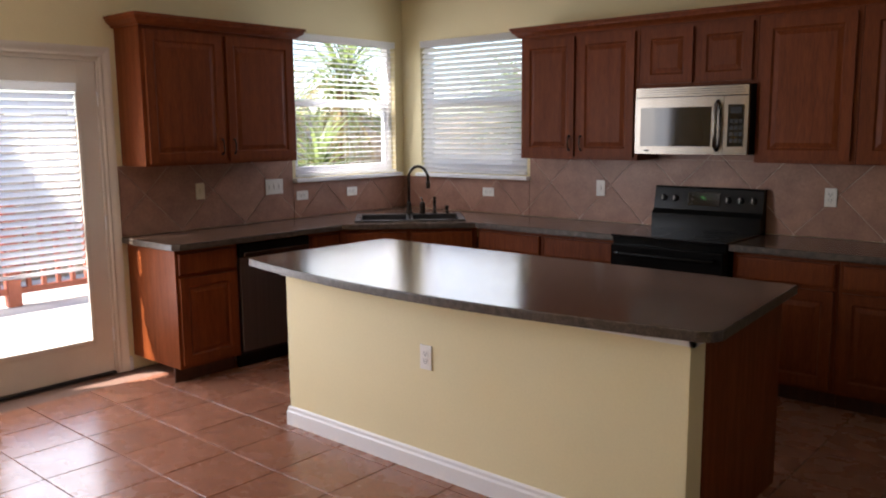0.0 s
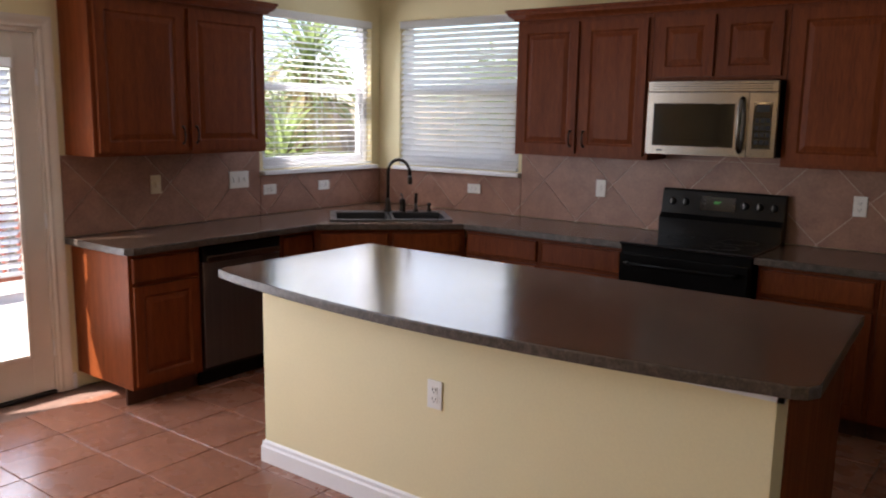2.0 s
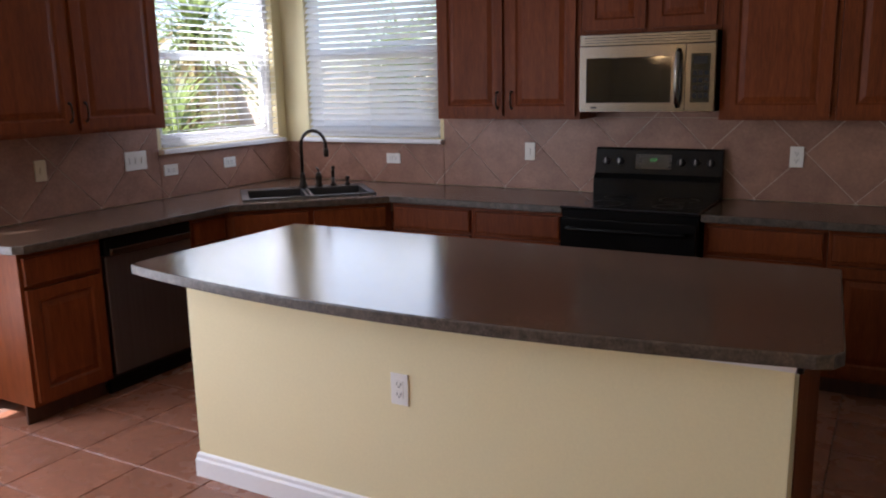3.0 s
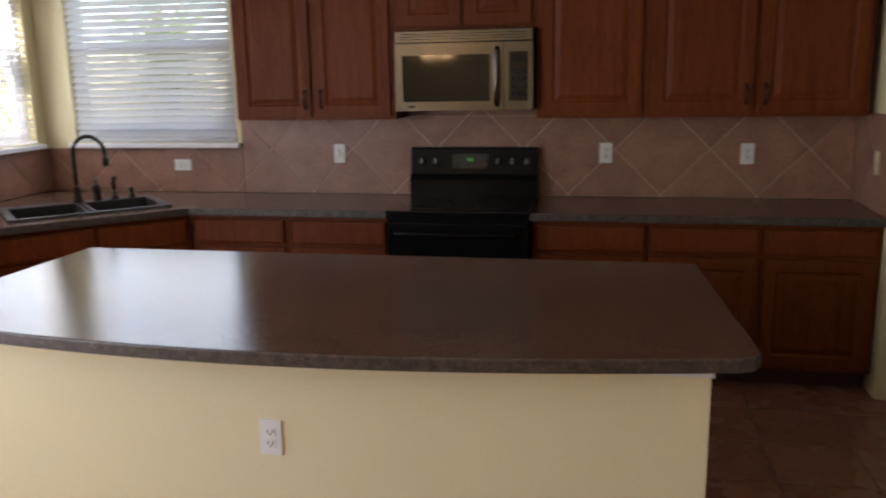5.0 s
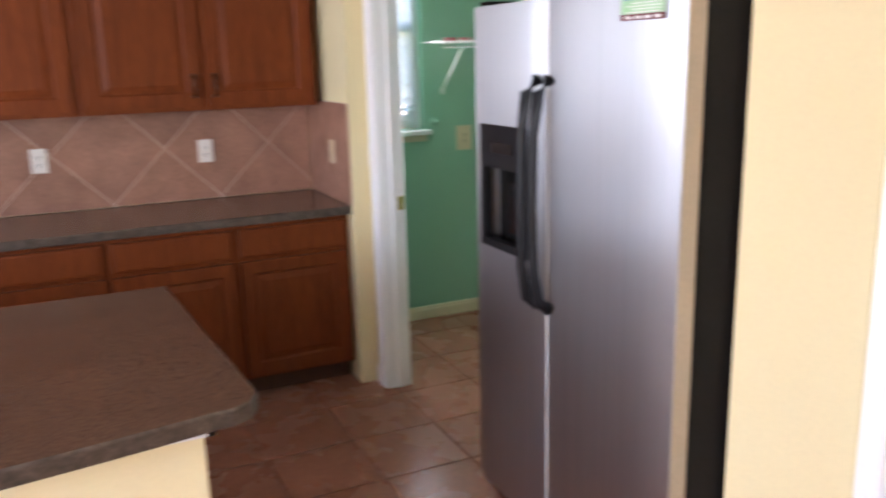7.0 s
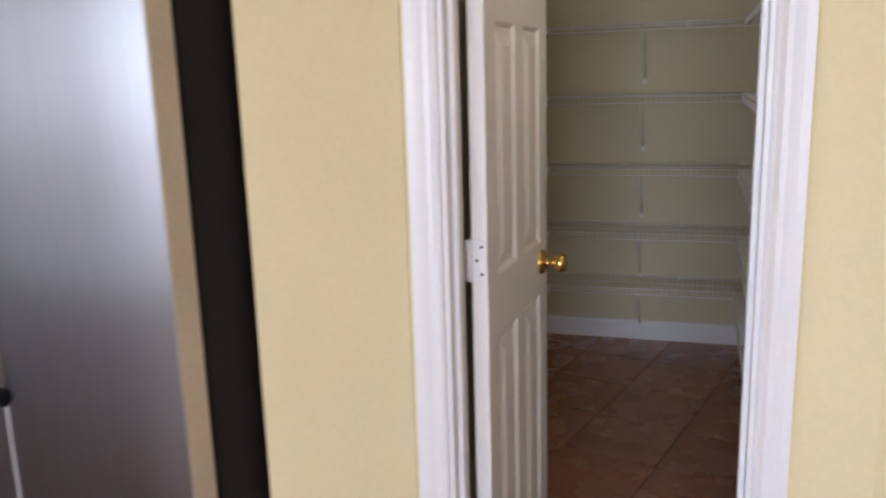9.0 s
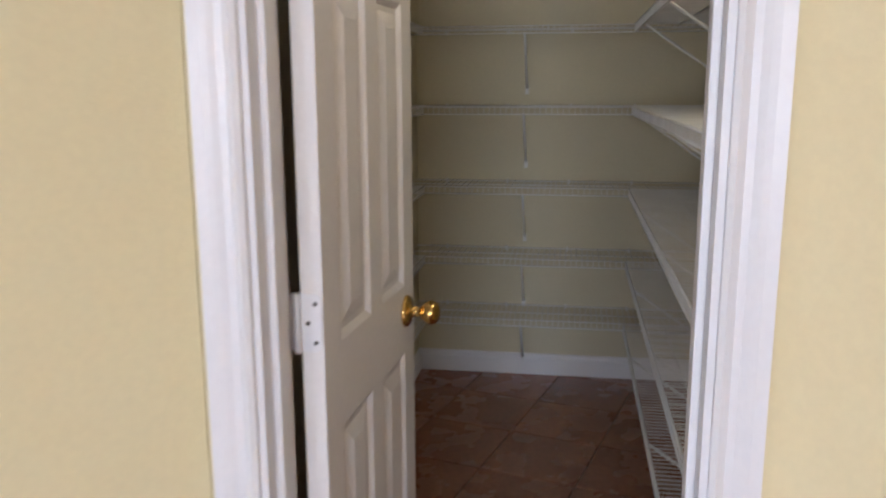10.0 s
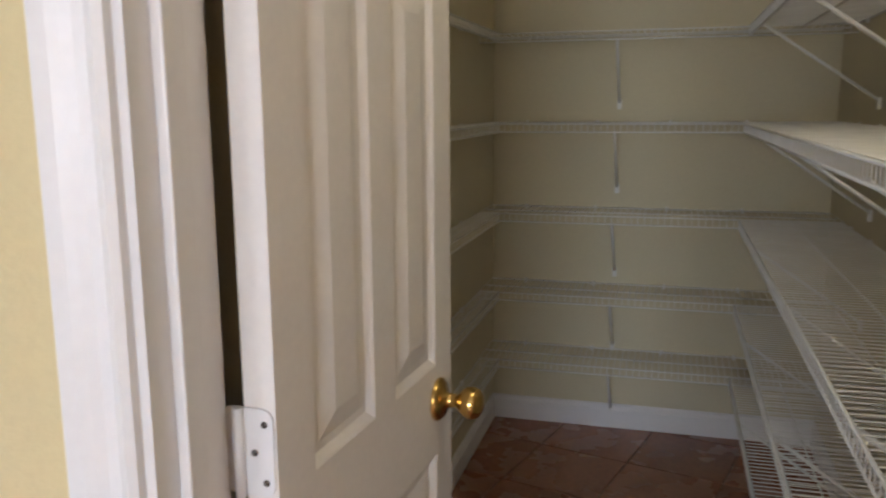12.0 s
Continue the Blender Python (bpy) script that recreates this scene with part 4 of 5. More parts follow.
for i in range(6):
    part("button", boxes((-0.008, -0.004, 0, 0.008, 0.004, 0.002)), M_DARKPLASTIC, back, "", tiltm(RW / 2 - 0.10 + 0.18 * (i % 2), 1.095 + 0.028 * (i // 2), 0.004))
dr = part("oven_door", boxes((0.004, -0.69, 0.235, RW - 0.004, -0.656, 0.86), bev=0.006), M_BLACK, t, "black oven door")
part("oven_window", boxes((0.13, -0.693, 0.36, RW - 0.13, -0.689, 0.68)), M_BLACKGLASS, dr)
part("handle", tube([(0.06, -0.69, 0.81), (0.06, -0.735, 0.81), (0.10, -0.745, 0.81), (RW - 0.10, -0.745, 0.81), (RW - 0.06, -0.735, 0.81), (RW - 0.06, -0.69, 0.81)], 0.012), M_BLACK, dr)
part("storage_drawer", boxes((0.004, -0.685, 0.05, RW - 0.004, -0.656, 0.225), bev=0.005), M_BLACK, t)
for x, y, r in ((0.2, -0.5, 0.11), (0.56, -0.5, 0.08), (0.2, -0.24, 0.08), (0.56, -0.24, 0.11)):
    bm = bmesh.new()
    n = 40
    o = [bm.verts.new((x + r * math.cos(2 * math.pi * i / n), y + r * math.sin(2 * math.pi * i / n), 0.9246)) for i in range(n)]
    q = [bm.verts.new((x + (r - 0.004) * math.cos(2 * math.pi * i / n), y + (r - 0.004) * math.sin(2 * math.pi * i / n), 0.9246)) for i in range(n)]
    for i in range(n):
        bm.faces.new((o[i], o[(i + 1) % n], q[(i + 1) % n], q[i]))
    part("burner_ring", bm, M_DARKPLASTIC, t)
for x in (0.04, RW - 0.04):
    for y in (-0.62, -0.08):
        part("foot", lathe([(0.018, 0), (0.018, 0.03)], pose(x, y, 0), 10), M_DARKPLASTIC, t)

t = thing("microwave_oven", "stainless steel over-the-range microwave with black window", "microwave", pose(2.522, 0, 1.437))
MW, MH, MD = 0.757, 0.43, 0.395
part("body", boxes((0, -MD + 0.03, 0, MW, -0.002, MH), bev=0.003), M_DARKPLASTIC, t)
part("vent_grille", boxes((0, -MD, MH - 0.065, MW, -MD + 0.029, MH), bev=0.004), M_STEEL, t, "stainless vent strip")
for i in range(3):
    part("vent_slot", boxes((0.03, -MD - 0.0006, MH - 0.048 + i * 0.014, MW - 0.03, -MD + 0.002, MH - 0.045 + i * 0.014)), M_DARKPLASTIC, t)
bm = bmesh.new()
D1 = 0.60
for a in ((0, 0, D1, 0.05), (0, 0.30, D1, MH - 0.067), (0, 0.05, 0.04, 0.30), (D1 - 0.075, 0.05, D1, 0.30)):
    box(bm, a[0], -MD, a[1], a[2], -MD + 0.029, a[3])
dr = part("door", bm, M_STEEL, t, "stainless microwave door")
part("window", boxes((0.038, -MD + 0.003, 0.048, D1 - 0.073, -MD + 0.02, 0.302)), M_BLACKGLASS, dr, "black glass window")
part("inner_frame", boxes((0.095, -MD + 0.0015, 0.09, D1 - 0.13, -MD + 0.004, 0.26), bev=0.001), M_BLACKGLASS, dr)
part("handle", tube([(D1 - 0.035, -MD, 0.03), (D1 - 0.035, -MD - 0.03, 0.05), (D1 - 0.035, -MD - 0.042, 0.12), (D1 - 0.035, -MD - 0.044, 0.18), (D1 - 0.035, -MD - 0.042, 0.24), (D1 - 0.035, -MD - 0.03, 0.31), (D1 - 0.035, -MD, 0.33)], 0.014), M_STEEL, dr, "curved stainless handle")
cp = part("control_panel", boxes((D1 + 0.002, -MD, 0, MW, -MD + 0.029, MH - 0.067), bev=0.002), M_STEEL, t)
part("keypad", boxes((D1 + 0.03, -MD - 0.002, 0.05, MW - 0.025, -MD + 0.001, 0.31), bev=0.001), M_BLACKGLASS, cp, "black keypad with display")
part("display", boxes((D1 + 0.045, -MD - 0.003, 0.255, MW - 0.04, -MD - 0.0015, 0.295)), M_DARKPLASTIC, cp)
for i in range(4):
    for j in range(3):
        part("key", boxes((D1 + 0.043 + j * 0.03, -MD - 0.003, 0.075 + i * 0.04, D1 + 0.065 + j * 0.03, -MD - 0.0015, 0.10 + i * 0.04)), M_DARKPLASTIC, cp)
part("badge", boxes((0.07, -MD - 0.001, 0.018, 0.105, -MD + 0.001, 0.028)), M_DARKPLASTIC, dr)

t = thing("dishwasher", "dark dishwasher with stainless control strip", "dishwasher", FACE_L @ pose(-2.232, 0, 0))
part("body", boxes((0, -0.56, 0.09, 0.60, -0.01, 0.866)), M_DARKPLASTIC, t)
part("door", boxes((0.003, -0.605, 0.12, 0.597, -0.561, 0.765), bev=0.006), M_DARKSTEEL, t, "dark dishwasher door")
part("control_strip", boxes((0.003, -0.61, 0.768, 0.597, -0.561, 0.862), bev=0.006), M_BLACK, t)
part("handle", boxes((0.02, -0.632, 0.765, 0.58, -0.606, 0.808), bev=0.01), M_STEEL, t, "stainless bar handle")
part("toe_kick", boxes((0.003, -0.54, 0.0, 0.597, -0.52, 0.089)), M_BLACK, t)

FY0, FY1, FX, FT = -2.895, -1.855, 5.06, 1.765
t = thing("refrigerator", "stainless side-by-side refrigerator with black handles and ice dispenser", "refrigerator")
part("body", boxes((FX + 0.085, FY0 + 0.004, 0.03, 5.88, FY1 - 0.004, FT - 0.02), bev=0.004), M_FRIDGESIDE, t, "black textured cabinet side")
SPL = -2.315


def bowed_door(y0, y1, cut=None):
    """A stainless door with rounded vertical edges, faces -x; cut: opening y0, z0, y1, z1."""
    bm = bmesh.new()
    n = 8
    cols = []
    for i in range(n + 1):
        s = i / n
        cols.append((y0 + (y1 - y0) * s, FX + 0.020 * (abs(2 * s - 1) ** 6)))
    ys = [c for c in cols]
    if cut:
        extra = [(cut[0], FX), (cut[2], FX)]
        ys = sorted([c for c in cols if not (cut[0] - 0.01 < c[0] < cut[2] + 0.01)] + extra)
    zs = [0.075, FT] if not cut else [0.075, cut[1], cut[3], FT]
    for (ya, xa), (yb, xb) in zip(ys, ys[1:]):
        for za, zb in zip(zs, zs[1:]):
            if cut and cut[0] <= (ya + yb) / 2 <= cut[2] and cut[1] <= (za + zb) / 2 <= cut[3]:
                continue
            f = bm.faces.new([bm.verts.new(p) for p in ((xa, ya, za), (xa, ya, zb), (xb, yb, zb), (xb, yb, za))])
            f.smooth = True
    bmesh.ops.remove_doubles(bm, verts=bm.verts, dist=0.0005)
    X = FX + 0.075
    for q in (((FX + 0.02, y0, 0.075), (X, y0, 0.075), (X, y0, FT), (FX + 0.02, y0, FT)), ((FX + 0.02, y1, 0.075), (FX + 0.02, y1, FT), (X, y1, FT), (X, y1, 0.075)),
              ((X, y0, 0.075), (X, y1, 0.075), (X, y1, FT), (X, y0, FT))):
        bm.faces.new([bm.verts.new(p) for p in q])
    for z in (0.075, FT):
        bm.faces.new([bm.verts.new((x, y, z)) for y, x in cols] + [bm.verts.new((X, y1, z)), bm.verts.new((X, y0, z))])
    if cut:
        a, b, c, d = cut
        for q in (((FX, a, b), (FX + 0.07, a, b), (FX + 0.07, a, d), (FX, a, d)), ((FX, c, b), (FX + 0.07, c, b), (FX + 0.07, c, d), (FX, c, d)), ((FX, a, b), (FX + 0.07, a, b), (FX + 0.07, c, b), (FX, c, b)), ((FX, a, d), (FX + 0.07, a, d), (FX + 0.07, c, d), (FX, c, d))):
            bm.faces.new([bm.verts.new(p) for p in q])
    bmesh.ops.recalc_face_normals(bm, faces=bm.faces)
    return bm


DC = (-2.225, 0.985, -1.935, 1.385)
fz = part("freezer_door", bowed_door(SPL + 0.004, FY1, DC), M_FRIDGE, t, "stainless freezer door with dispenser")
fd = part("fridge_door", bowed_door(FY0, SPL - 0.004), M_FRIDGE, t, "stainless refrigerator door")
part("door_seam", boxes((FX + 0.018, SPL - 0.0036, 0.08, FX + 0.06, SPL + 0.0036, FT - 0.006)), M_PLATE, fd, "pale gasket between the doors")
part("door_edge", boxes((FX + 0.022, FY0 - 0.003, 0.08, FX + 0.073, FY0 - 0.0005, FT - 0.004)), M_GASKET, fd, "beige door edge")
part("dispenser_frame", boxes((FX - 0.006, DC[0] - 0.006, 1.25, FX + 0.03, DC[2] + 0.006, DC[3] + 0.006), (FX - 0.006, DC[0] - 0.006, DC[1] - 0.006, FX + 0.03, DC[2] + 0.006, DC[1] + 0.02), (FX - 0.006, DC[0] - 0.006, DC[1] + 0.02, FX + 0.03, DC[0] + 0.016, 1.25), (FX - 0.006, DC[2] - 0.016, DC[1] + 0.02, FX + 0.03, DC[2] + 0.006, 1.25), bev=0.003), M_DARKPLASTIC, fz, "black dispenser panel")
part("dispenser_recess", boxes((FX + 0.066, DC[0], DC[1], FX + 0.07, DC[2], 1.26)), M_BLACK, fz)
part("dispenser_lever", boxes((FX + 0.03, -2.11, 1.03, FX + 0.04, -2.06, 1.20), bev=0.004), M_BLACKGLASS, fz)
part("dispenser_buttons", boxes((FX - 0.009, -2.15, 1.30, FX - 0.005, -2.01, 1.335), bev=0.001), M_BLACKGLASS, fz)
for y, par in ((SPL + 0.034, fz), (SPL - 0.034, fd)):
    s = 1 if y > SPL else -1
    pts = [(FX + 0.004, y, 0.85), (FX - 0.035, y, 0.88), (FX - 0.052, y, 0.98), (FX - 0.056, y, 1.18), (FX - 0.052, y, 1.38), (FX - 0.035, y, 1.50), (FX + 0.004, y, 1.54)]
    part("handle", tube(pts, 0.016, seg=10, radii=[0.02, 0.018, 0.015, 0.014, 0.015, 0.018, 0.02]), M_DARKPLASTIC, par, "long curved dark handle")
part("kick_grille", boxes((FX + 0.06, FY0 + 0.02, 0.0, FX + 0.085, FY1 - 0.02, 0.07), bev=0.003), M_BLACK, t)
for y in (FY0 + 0.05, FY1 - 0.05):
    part("foot", lathe([(0.022, 0), (0.026, 0.012), (0.018, 0.03)], pose(FX + 0.11, y, 0), 12), M_BLACK, t)
    part("hinge_cover", boxes((FX + 0.03, y - 0.03, FT + 0.0005, FX + 0.15, y + 0.03, FT + 0.018), bev=0.004), M_BLACK, t)
part("sticker_stripe", boxes((FX - 0.003, -2.83, 1.733, FX + 0.0012, -2.69, 1.752)), M_STICKBLUE, fd)
for k in range(4):
    part("text_bar", boxes((FX - 0.0032, -2.83, 1.702 + k * 0.007, FX + 0.001, -2.70 - 0.02 * (k % 2), 1.7045 + k * 0.007)), M_PLATE, fd)
    part("text_bar", boxes((FX - 0.0036, -2.83 + k * 0.036, 1.688, FX + 0.0008, -2.806 + k * 0.036, 1.695)), M_PLATE, fd)
part("sticker", boxes((FX - 0.0022, -2.84, 1.70, FX + 0.0015, -2.68, 1.758)), M_STICKER, fd, "green and blue energy sticker")
part("sticker_band", boxes((FX - 0.003, -2.84, 1.685, FX + 0.0012, -2.68, 1.699)), M_STICKER2, fd)


# ---- pantry door ----
def hinge_leaf(edge, root, z, x0, x1, r=0.012):
    """A thin leaf 90 mm high from the barrel at root to its rounded edge."""
    s = 1 if edge > root else -1
    pts = [(root, z - 0.045)]
    for k in range(5):
        a = k * math.pi / 8
        pts.append((edge - s * r + s * r * math.sin(a), z - 0.045 + r - r * math.cos(a)))
    for k in range(5):
        a = k * math.pi / 8
        pts.append((edge - s * r + s * r * math.cos(a), z + 0.045 - r + r * math.sin(a)))
    pts.append((root, z + 0.045))
    bm = prism(pts, x0, x1)
    for v in bm.verts:
        v.co = Vector((v.co.z, v.co.x, v.co.y))
    bmesh.ops.recalc_face_normals(bm, faces=bm.faces)
    return bm


DW, DH = 0.52, 2.0
t = thing("door_2", "white six-panel pantry door with brass knob, standing open", "door", PANTRY @ pose(PX + 0.122, -3.402, 0.02, 0, 0, -3.8))
tagged(t, kind="structure")
px = [(0.075, 0.23), (0.295, 0.45)]
pz = [(0.17, 0.895), (1.035, 1.585), (1.69, 1.89)]
leaf = part("door_leaf", slab(DW, DH, 0.035, [(a, c, b, d) for a, b in px for c, d in pz], [(0.004, 0.002), (0.012, 0.008), (0.022, 0.008), (0.046, 0.001), (0.05, 0.0)], both=True), M_DOORWHITE, t)
for s, y in ((-1, -0.035), (1, 0.0)):
    R = Matrix.Translation((DW - 0.062, y, 0.98)) @ (pose(0, 0, 0, 90, 0, 0) if s < 0 else pose(0, 0, 0, -90, 0, 0))
    part("knob", lathe([(0.033, 0), (0.033, 0.004), (0.027, 0.010), (0.012, 0.014), (0.010, 0.032), (0.016, 0.036), (0.023, 0.045), (0.025, 0.054), (0.022, 0.064), (0.013, 0.070), (0.004, 0.072)], R, 24), M_BRASS, t, "round polished brass knob")
part("latch_plate", boxes((DW - 0.0005, -0.028, 0.95, DW + 0.0015, -0.007, 1.01)), M_BRASS, t)
for z in (0.25, 1.085, 1.80):
    hg = part("hinge", hinge_leaf(-0.033, 0.003, z, -0.003, -0.0004), M_WHITE, t, "white painted hinge with rounded corners")
    part("jamb_leaf", hinge_leaf(0.024, 0.003, z, -0.003, -0.0004), M_WHITE, hg)
    part("hinge_barrel", tube([(-0.007, 0.003, z - 0.046), (-0.007, 0.003, z + 0.046)], 0.0055, seg=10), M_WHITE, hg)
    for dy, dz in ((-0.024, 0.03), (-0.012, 0.0), (-0.024, -0.03)):
        part("screw", lathe([(0.0035, 0), (0.0035, 0.0012), (0.002, 0.0016)], pose(-0.003, dy, z + dz, 0, -90, 0), 10), M_STEEL, hg)


# ---- pantry wire shelves ----
def wire_shelf(m, length, depth, brackets, label, group="pantry shelves"):
    """Ventilated shelf: wires run from the wall (y=0) to the front lip (y=-depth); local x along the wall."""
    t = thing("wire_shelf", label, "shelf", m, group)
    for nm, y, z in (("back_rail", -0.006, 0.0), ("front_rail", -depth, 0.0), ("lip_rail", -depth, -0.032), ("middle_rail", -depth * 0.5, -0.004)):
        part(nm, tube([(0, y, z), (length, y, z)], 0.0034, seg=6), M_WIRE, t)
    bm = bmesh.new()
    n = int(length / 0.0254)
    for i in range(n + 1):
        x = i * length / n
        tube([(x, -0.004, 0.0035), (x, -depth + 0.003, 0.0035), (x, -depth - 0.0005, -0.002), (x, -depth - 0.0005, -0.032)], 0.0016, bm, 4)
    tagged(part("wire_grid", bm, M_WIRE, t), kind="stuff")
    for x in brackets:
        bm = bmesh.new()
        tube([(x, -depth + 0.01, -0.03), (x, -0.012, -0.27)], 0.0055, bm, 6)
        box(bm, x - 0.009, -0.014, -0.30, x + 0.009, -0.002, -0.262)
        part("bracket", bm, M_WIRE, t, "diagonal support bracket")
    for x in [0.15 + 0.3 * k for k in range(int(length / 0.3))]:
        part("wall_clip", boxes((x - 0.006, -0.012, -0.012, x + 0.006, 0.0, 0.010), bev=0.002), M_WIRE, t)
    return t


SZ = (0.365, 0.66, 0.995, 1.36, 1.715)
for z in SZ:
    wire_shelf(PANTRY @ pose(8.27, -3.032, z, 0, 0, -90), 1.386, 0.28, [0.54], "white ventilated wire shelf across the pantry end")
    wire_shelf(PANTRY @ pose(7.985, -4.42, z, 0, 0, 180), 2.5, 0.37, [0.42, 1.25, 2.0], "long white ventilated wire shelf on the pantry side")
    wire_shelf(PANTRY @ pose(6.01, -3.03, z), 1.975, 0.085, [], "narrow white wire shelf behind the pantry door")

# unseen fixture, added to go with the pantry's fill light
t = thing("added_light_fixture", "unseen porcelain lampholder with a bulb, added for the pantry's fill light", "ceiling light", PANTRY @ pose(5.64, -4.12, H))
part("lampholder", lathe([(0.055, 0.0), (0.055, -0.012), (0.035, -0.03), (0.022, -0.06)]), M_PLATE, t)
part("bulb", lathe([(0.013, -0.061), (0.016, -0.075), (0.029, -0.10), (0.031, -0.12), (0.022, -0.145), (0.006, -0.152)]), glow("warm_bulb_glass", (1.0, 0.85, 0.6), 3.0), t, "glowing bulb of the added pantry fixture")

# ---- laundry ----
wire = wire_shelf(pose(5.76, 0.15, 1.69), 1.5, 0.30, [0.13, 0.75], "white wire shelf with a red printed edge in the laundry", "laundry shelf")
for i in range(5):
    part("printed_strip", boxes((0.01 + i * 0.10, -0.304, 0.004, 0.085 + i * 0.10, -0.29, 0.022), bev=0.002), M_RED, wire, "red and white printed edge")
t = thing("wall_hook", "small mint-painted wall hook on the laundry wall", "hook", pose(5.83, 0.15, 1.23))
part("rosette", lathe([(0.024, 0), (0.024, 0.006), (0.014, 0.012)], pose(0, 0, 0, 90), 14), M_MINT, t)
part("peg", tube([(0, -0.01, 0), (0, -0.04, 0), (0, -0.05, 0.01)], 0.009), M_MINT, t)

# ---- dining end of the room ----
t = thing("chandelier", "brass chandelier with four lit warm bulbs hanging in the dining end", "chandelier", pose(1.36, -7.1, 0))
part("canopy", lathe([(0.06, H), (0.06, H - 0.012), (0.02, H - 0.035)]), M_BRASS, t)
part("stem", tube([(0, 0, H - 0.03), (0, 0, 1.80)], 0.008), M_BRASS, t)
part("hub", lathe([(0.01, 1.72), (0.035, 1.75), (0.04, 1.79), (0.015, 1.83)]), M_BRASS, t)
M_BULB = glow("lit_warm_bulb", (1.0, 0.62, 0.26), 60.0)
for k in range(4):
    ca, sa = math.cos(k * math.pi / 2 + 0.5), math.sin(k * math.pi / 2 + 0.5)
    arm = part("arm", tube([(0.03 * ca, 0.03 * sa, 1.77), (0.10 * ca, 0.10 * sa, 1.73), (0.17 * ca, 0.17 * sa, 1.76), (0.17 * ca, 0.17 * sa, 1.82)], 0.007), M_BRASS, t)
    part("candle_sleeve", lathe([(0.013, 1.821), (0.013, 1.875)], pose(0.17 * ca, 0.17 * sa, 0), 12), M_PLATE, arm)
    part("bulb", lathe([(0.010, 1.876), (0.021, 1.90), (0.019, 1.925), (0.004, 1.96)], pose(0.17 * ca, 0.17 * sa, 0), 12), M_BULB, arm, "lit warm bulb")

# ---- garden ----
structure("ground", boxes((-60, -60, -0.32, 60, 60, -0.22)), M_GRASS, "dry lawn round the house", "ground")
structure("patio", boxes((-4.4, -6.5, -0.219, -0.165, -0.8, -0.06)), M_CONCRETE, "pale concrete patio outside the door", "pavement")
t = thing("patio_railing", "red-brown painted wooden patio railing", "railing")
part("top_rail", boxes((-3.15, -6.4, 0.78, -3.03, -0.85, 0.83), bev=0.005), M_REDWOOD, t)
part("bottom_rail", boxes((-3.12, -6.4, 0.06, -3.06, -0.85, 0.12), bev=0.005), M_REDWOOD, t)
for k in range(38):
    part("baluster", boxes((-3.11, -6.35 + k * 0.145, 0.121, -3.07, -6.31 + k * 0.145, 0.779)), M_REDWOOD, t)
for k in range(5):
    part("post", boxes((-3.15, -6.42 + k * 1.36, -0.06, -3.03, -6.30 + k * 1.36, 0.95), bev=0.006), M_REDWOOD, t)


def fence(name, m, length, label):
    t = thing(name, label, "fence", m)
    for z in (0.2, 1.4):
        part("rail", boxes((0, 0.02, z, length, 0.06, z + 0.09)), M_FENCE, t)
    rnd = random.Random(3)
    me = mesh_of(boxes((0, 0, 0, 0.138, 0.018, 1.0), bev=0.0), "board")
    me.materials.append(M_FENCE)
    for k in range(int(length / 0.145)):
        o = new("board", me)
        o.parent = t
        o.matrix_basis = pose(k * 0.145, 0, -0.22, 0, 0, rnd.uniform(-1, 1)) @ Matrix.Diagonal((1, 1, 2.05 + rnd.uniform(-0.02, 0.02), 1))


fence("garden_fence", pose(-4.6, -7, 0, 0, 0, 90), 12, "weathered wooden board fence at the garden's edge")
fence("garden_fence", pose(-4.6, 4.4, 0), 14, "weathered wooden board fence behind the house")


def sword_plant(name, x, y, trunk, blades, length, seed, label, dry=0.25):
    """A yucca-like plant: a leaning trunk with a head of long narrow arching leaves, each a bent blade with a keel."""
    rnd = random.Random(seed)
    t = thing(name, label, "plant", pose(x, y, -0.22))
    lean = Vector((rnd.uniform(-0.1, 0.1), rnd.uniform(-0.1, 0.1), 1))
    part("trunk", tube([lean * (trunk * k / 6) for k in range(7)], 0.06, radii=[0.11 - 0.008 * k + 0.01 * (k % 2) for k in range(7)], seg=10), M_BARK, t, "rough brown trunk")
    for nm, mat, cnt, low in (("green_leaves", M_LEAF, int(blades * (1 - dry)), False), ("dry_leaves", M_LEAF2, int(blades * dry), True)):
        bm = bmesh.new()
        for _ in range(cnt):
            a = rnd.uniform(0, 2 * math.pi)
            el = rnd.uniform(-0.9, 0.2) if low else rnd.uniform(-0.15, 1.4)
            L = length * rnd.uniform(0.7, 1.1)
            base = lean * (trunk * rnd.uniform(0.72, 1.0))
            wdt = rnd.uniform(0.018, 0.03)
            side = Vector((-math.sin(a), math.cos(a), 0))
            p, e, prev = base.copy(), el, None
            for k in range(6):
                s = k / 5
                ww = wdt * (1 - s ** 2) + 0.001
                keel = Vector((0, 0, -0.35 * ww))
                ring = [bm.verts.new(p - side * ww), bm.verts.new(p + keel), bm.verts.new(p + side * ww)]
                if prev:
                    bm.faces.new((prev[0], prev[1], ring[1], ring[0]))
                    bm.faces.new((prev[1], prev[2], ring[2], ring[1]))
                prev = ring
                p = p + Vector((math.cos(a) * math.cos(e), math.sin(a) * math.cos(e), math.sin(e))) * (L / 5)
                e -= rnd.uniform(0.12, 0.34)
        tagged(part(nm, bm, mat, t), kind="stuff")
    return t


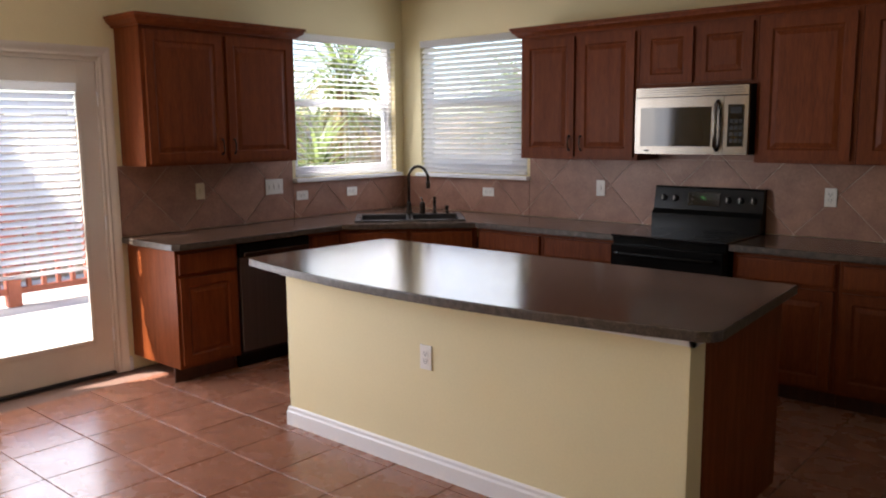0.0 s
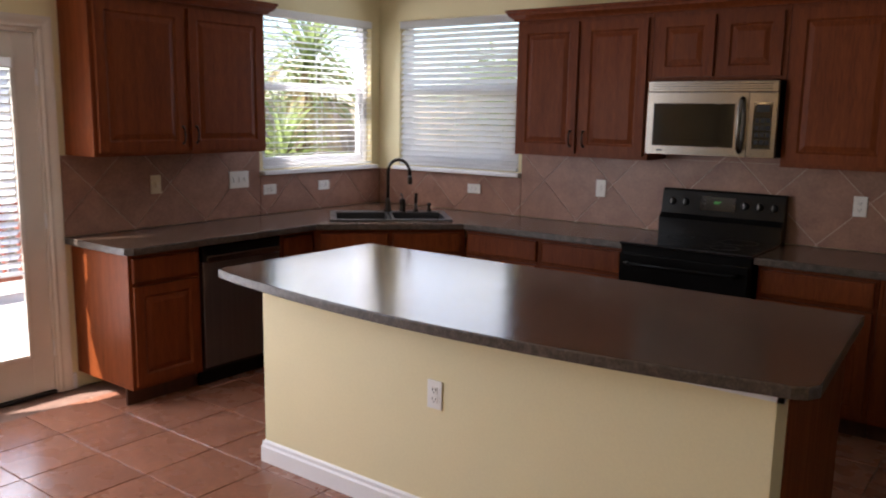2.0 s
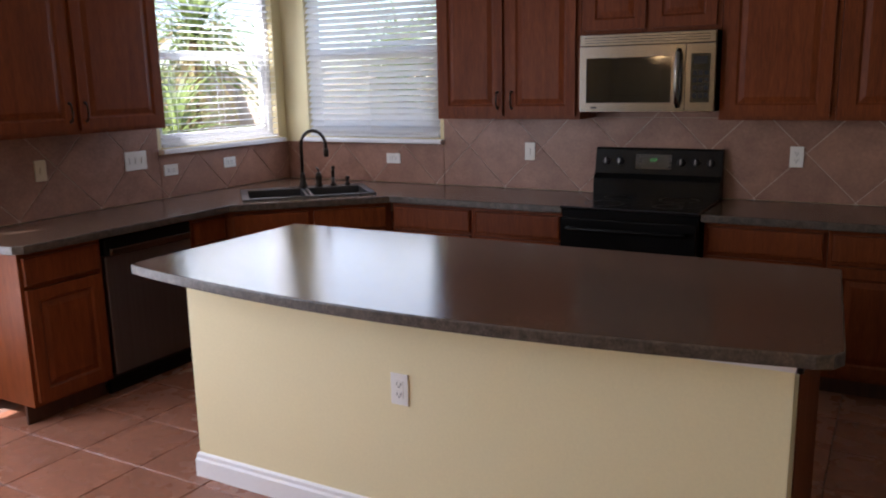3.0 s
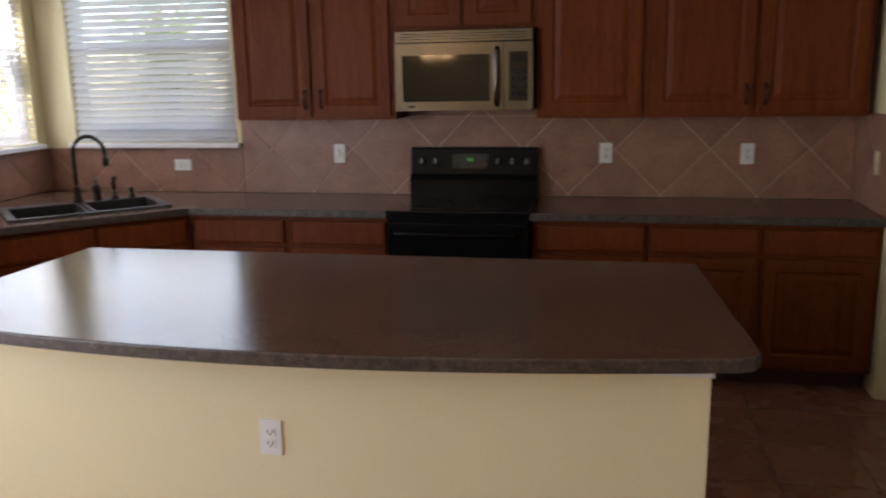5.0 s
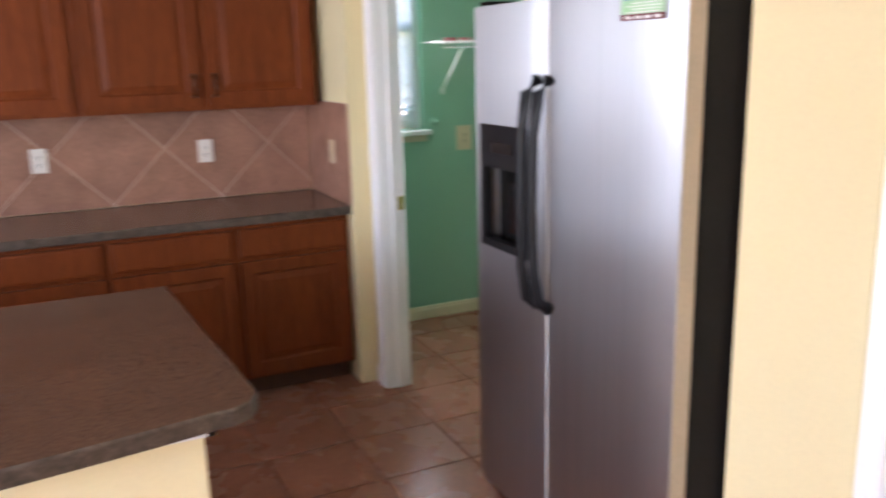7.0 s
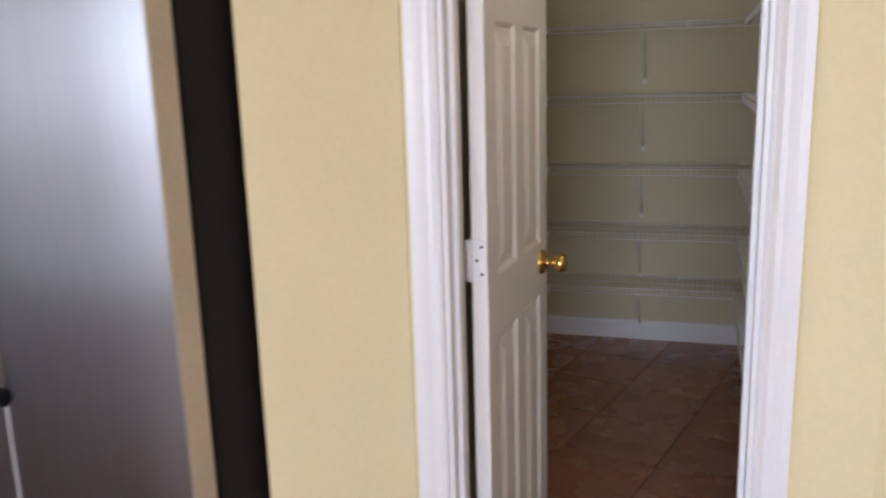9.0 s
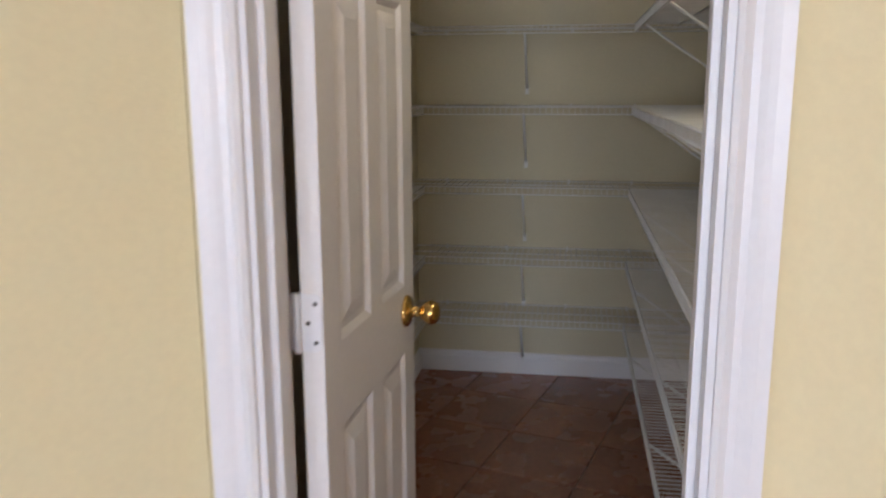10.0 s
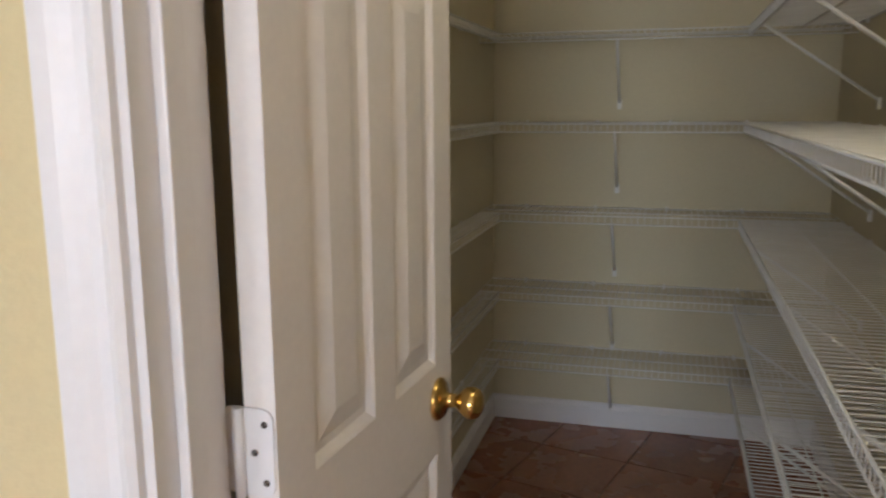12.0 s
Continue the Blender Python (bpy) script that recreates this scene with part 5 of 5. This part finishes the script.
sword_plant("yucca_plant", -1.7, 0.35, 1.5, 170, 1.0, 5, "tall yucca with long arching sword leaves outside the window")
sword_plant("yucca_plant", -2.4, 1.2, 2.6, 200, 1.25, 6, "tall yucca with a shaggy head of sword leaves")
sword_plant("yucca_plant", -1.5, -0.35, 0.6, 150, 1.0, 7, "low yucca clump with dry lower leaves", 0.45)
sword_plant("yucca_plant", -2.9, 0.2, 2.1, 190, 1.2, 8, "yucca with green and tan sword leaves by the fence", 0.4)
sword_plant("yucca_plant", -0.4, 2.4, 2.2, 180, 1.2, 9, "yucca behind the back window")
sword_plant("yucca_plant", 0.4, 3.2, 1.2, 160, 1.1, 10, "low yucca behind the back window", 0.4)

# ---- pieces of walls and floors ----


def clip(poly, x0, z0, x1, z1):
    """A polygon cut to a rectangle."""
    for ax, lim, keep in ((0, x0, 1), (0, x1, -1), (1, z0, 1), (1, z1, -1)):
        out = []
        for i in range(len(poly)):
            p, q = poly[i - 1], poly[i]
            a, b = (p[ax] - lim) * keep, (q[ax] - lim) * keep
            if (a >= 0) != (b >= 0):
                s = a / (a - b)
                out.append((p[0] + (q[0] - p[0]) * s, p[1] + (q[1] - p[1]) * s))
            if b >= 0:
                out.append(q)
        poly = out
        if len(poly) < 3:
            return []
    return poly


def area(p):
    return 0.5 * sum(p[i - 1][0] * p[i][1] - p[i][0] * p[i - 1][1] for i in range(len(p)))


def splash(name, m, rects, ox, oz, label, diag=0.53, gap=0.0025):
    """Square tiles laid on their corners over the rectangles x0, z0, x1, z1; a grout bed behind them."""
    bed = part(name, boxes(*[(a, -0.006, b, c, -0.001, d) for a, b, c, d in rects]), M_SPLGROUT, None, label, m)
    tagged(bed, "", "backsplash", kind="structure")
    h = diag / 2
    for rx0, rz0, rx1, rz1 in rects:
        i0, i1 = int((rx0 - ox) / h) - 2, int((rx1 - ox) / h) + 2
        j0, j1 = int((rz0 - oz) / h) - 2, int((rz1 - oz) / h) + 2
        for i in range(i0, i1 + 1):
            for j in range(j0, j1 + 1):
                if (i + j) % 2 == 0:
                    continue
                cx, cz, g = ox + i * h, oz + j * h, h - gap * 1.4
                p = clip([(cx - g, cz), (cx, cz - g), (cx + g, cz), (cx, cz + g)], rx0 + 0.001, rz0 + 0.001, rx1 - 0.001, rz1 - 0.001)
                if len(p) < 3 or abs(area(p)) < 2e-4:
                    continue
                if area(p) < 0:
                    p = p[::-1]
                q = clip([(cx - g + 0.003, cz), (cx, cz - g + 0.003), (cx + g - 0.003, cz), (cx, cz + g - 0.003)], rx0 + 0.003, rz0 + 0.003, rx1 - 0.003, rz1 - 0.003)
                bm = bmesh.new()
                back = [bm.verts.new((x, -0.004, z)) for x, z in p]
                frt = [bm.verts.new((x, -0.0095, z)) for x, z in p]
                bm.faces.new(frt)
                for k in range(len(p)):
                    bm.faces.new((back[k - 1], back[k], frt[k], frt[k - 1]))
                if len(q) >= 3 and abs(area(q)) > 2e-4:
                    if area(q) < 0:
                        q = q[::-1]
                    bm.faces.new([bm.verts.new((x, -0.0108, z)) for x, z in q])
                part("tile", bm, M_SPLASH, bed)
    return bed


CT, SB = 0.9155, 1.197
splash("backsplash_back", Matrix(), [(0.013, CT, 1.40, SB), (1.402, CT, RX - 0.013, 1.386), (2.50, 1.3862, 3.29, 1.436)], 1.60, 1.19, "tan tiles laid diagonally behind the range", 0.53)
splash("backsplash_left", FACE_L, [(-2.735, CT, -1.285, 1.386), (-1.283, CT, -0.001, SB)], -1.49, 1.19, "tan tiles laid diagonally along the window wall", 0.53)
splash("backsplash_end", pose(RX, 0, 0, 0, 0, -90), [(0.001, CT, 0.66, 1.405)], 0.33, 1.19, "tan tiles on the worktop's end wall", 0.53)

PITCH, GX, GY = 0.378, 1.37, -3.14
me = mesh_of(boxes((0.0028, 0.0028, -0.006, PITCH - 0.0028, PITCH - 0.0028, 0.0)), "tile")
bmt = bmesh.new()
bmt.from_mesh(me)
bmesh.ops.bevel(bmt, geom=[e for e in bmt.edges if all(v.co.z > -0.001 for v in e.verts)], offset=0.002, segments=1, affect="EDGES")
bmt.to_mesh(me)
bmt.free()
me.materials.append(M_TILE)
rest = bmesh.new()
near = 0
rnd = random.Random(11)
for i in range(-4, 21):
    for j in range(-16, 10):
        x, y = GX + i * PITCH, GY + j * PITCH
        if x < -0.14 or x + PITCH > 9.0 or y + PITCH > 0.31 or y < -9.05:
            continue
        if -4.0 < y < -0.4 and x < 6.3 and near < 290 or (x >= 5.2 and -4.5 < y < -1.9 and near < 299):
            o = new("tile", me)
            o.parent = floor
            o.matrix_basis = pose(x, y, rnd.uniform(-0.0006, 0.0))
            near += 1
        else:
            box(rest, x + 0.003, y + 0.003, -0.006, x + PITCH - 0.003, y + PITCH - 0.003, -0.0005)
tagged(part("floor_tiles", rest, M_TILE, floor), kind="stuff")
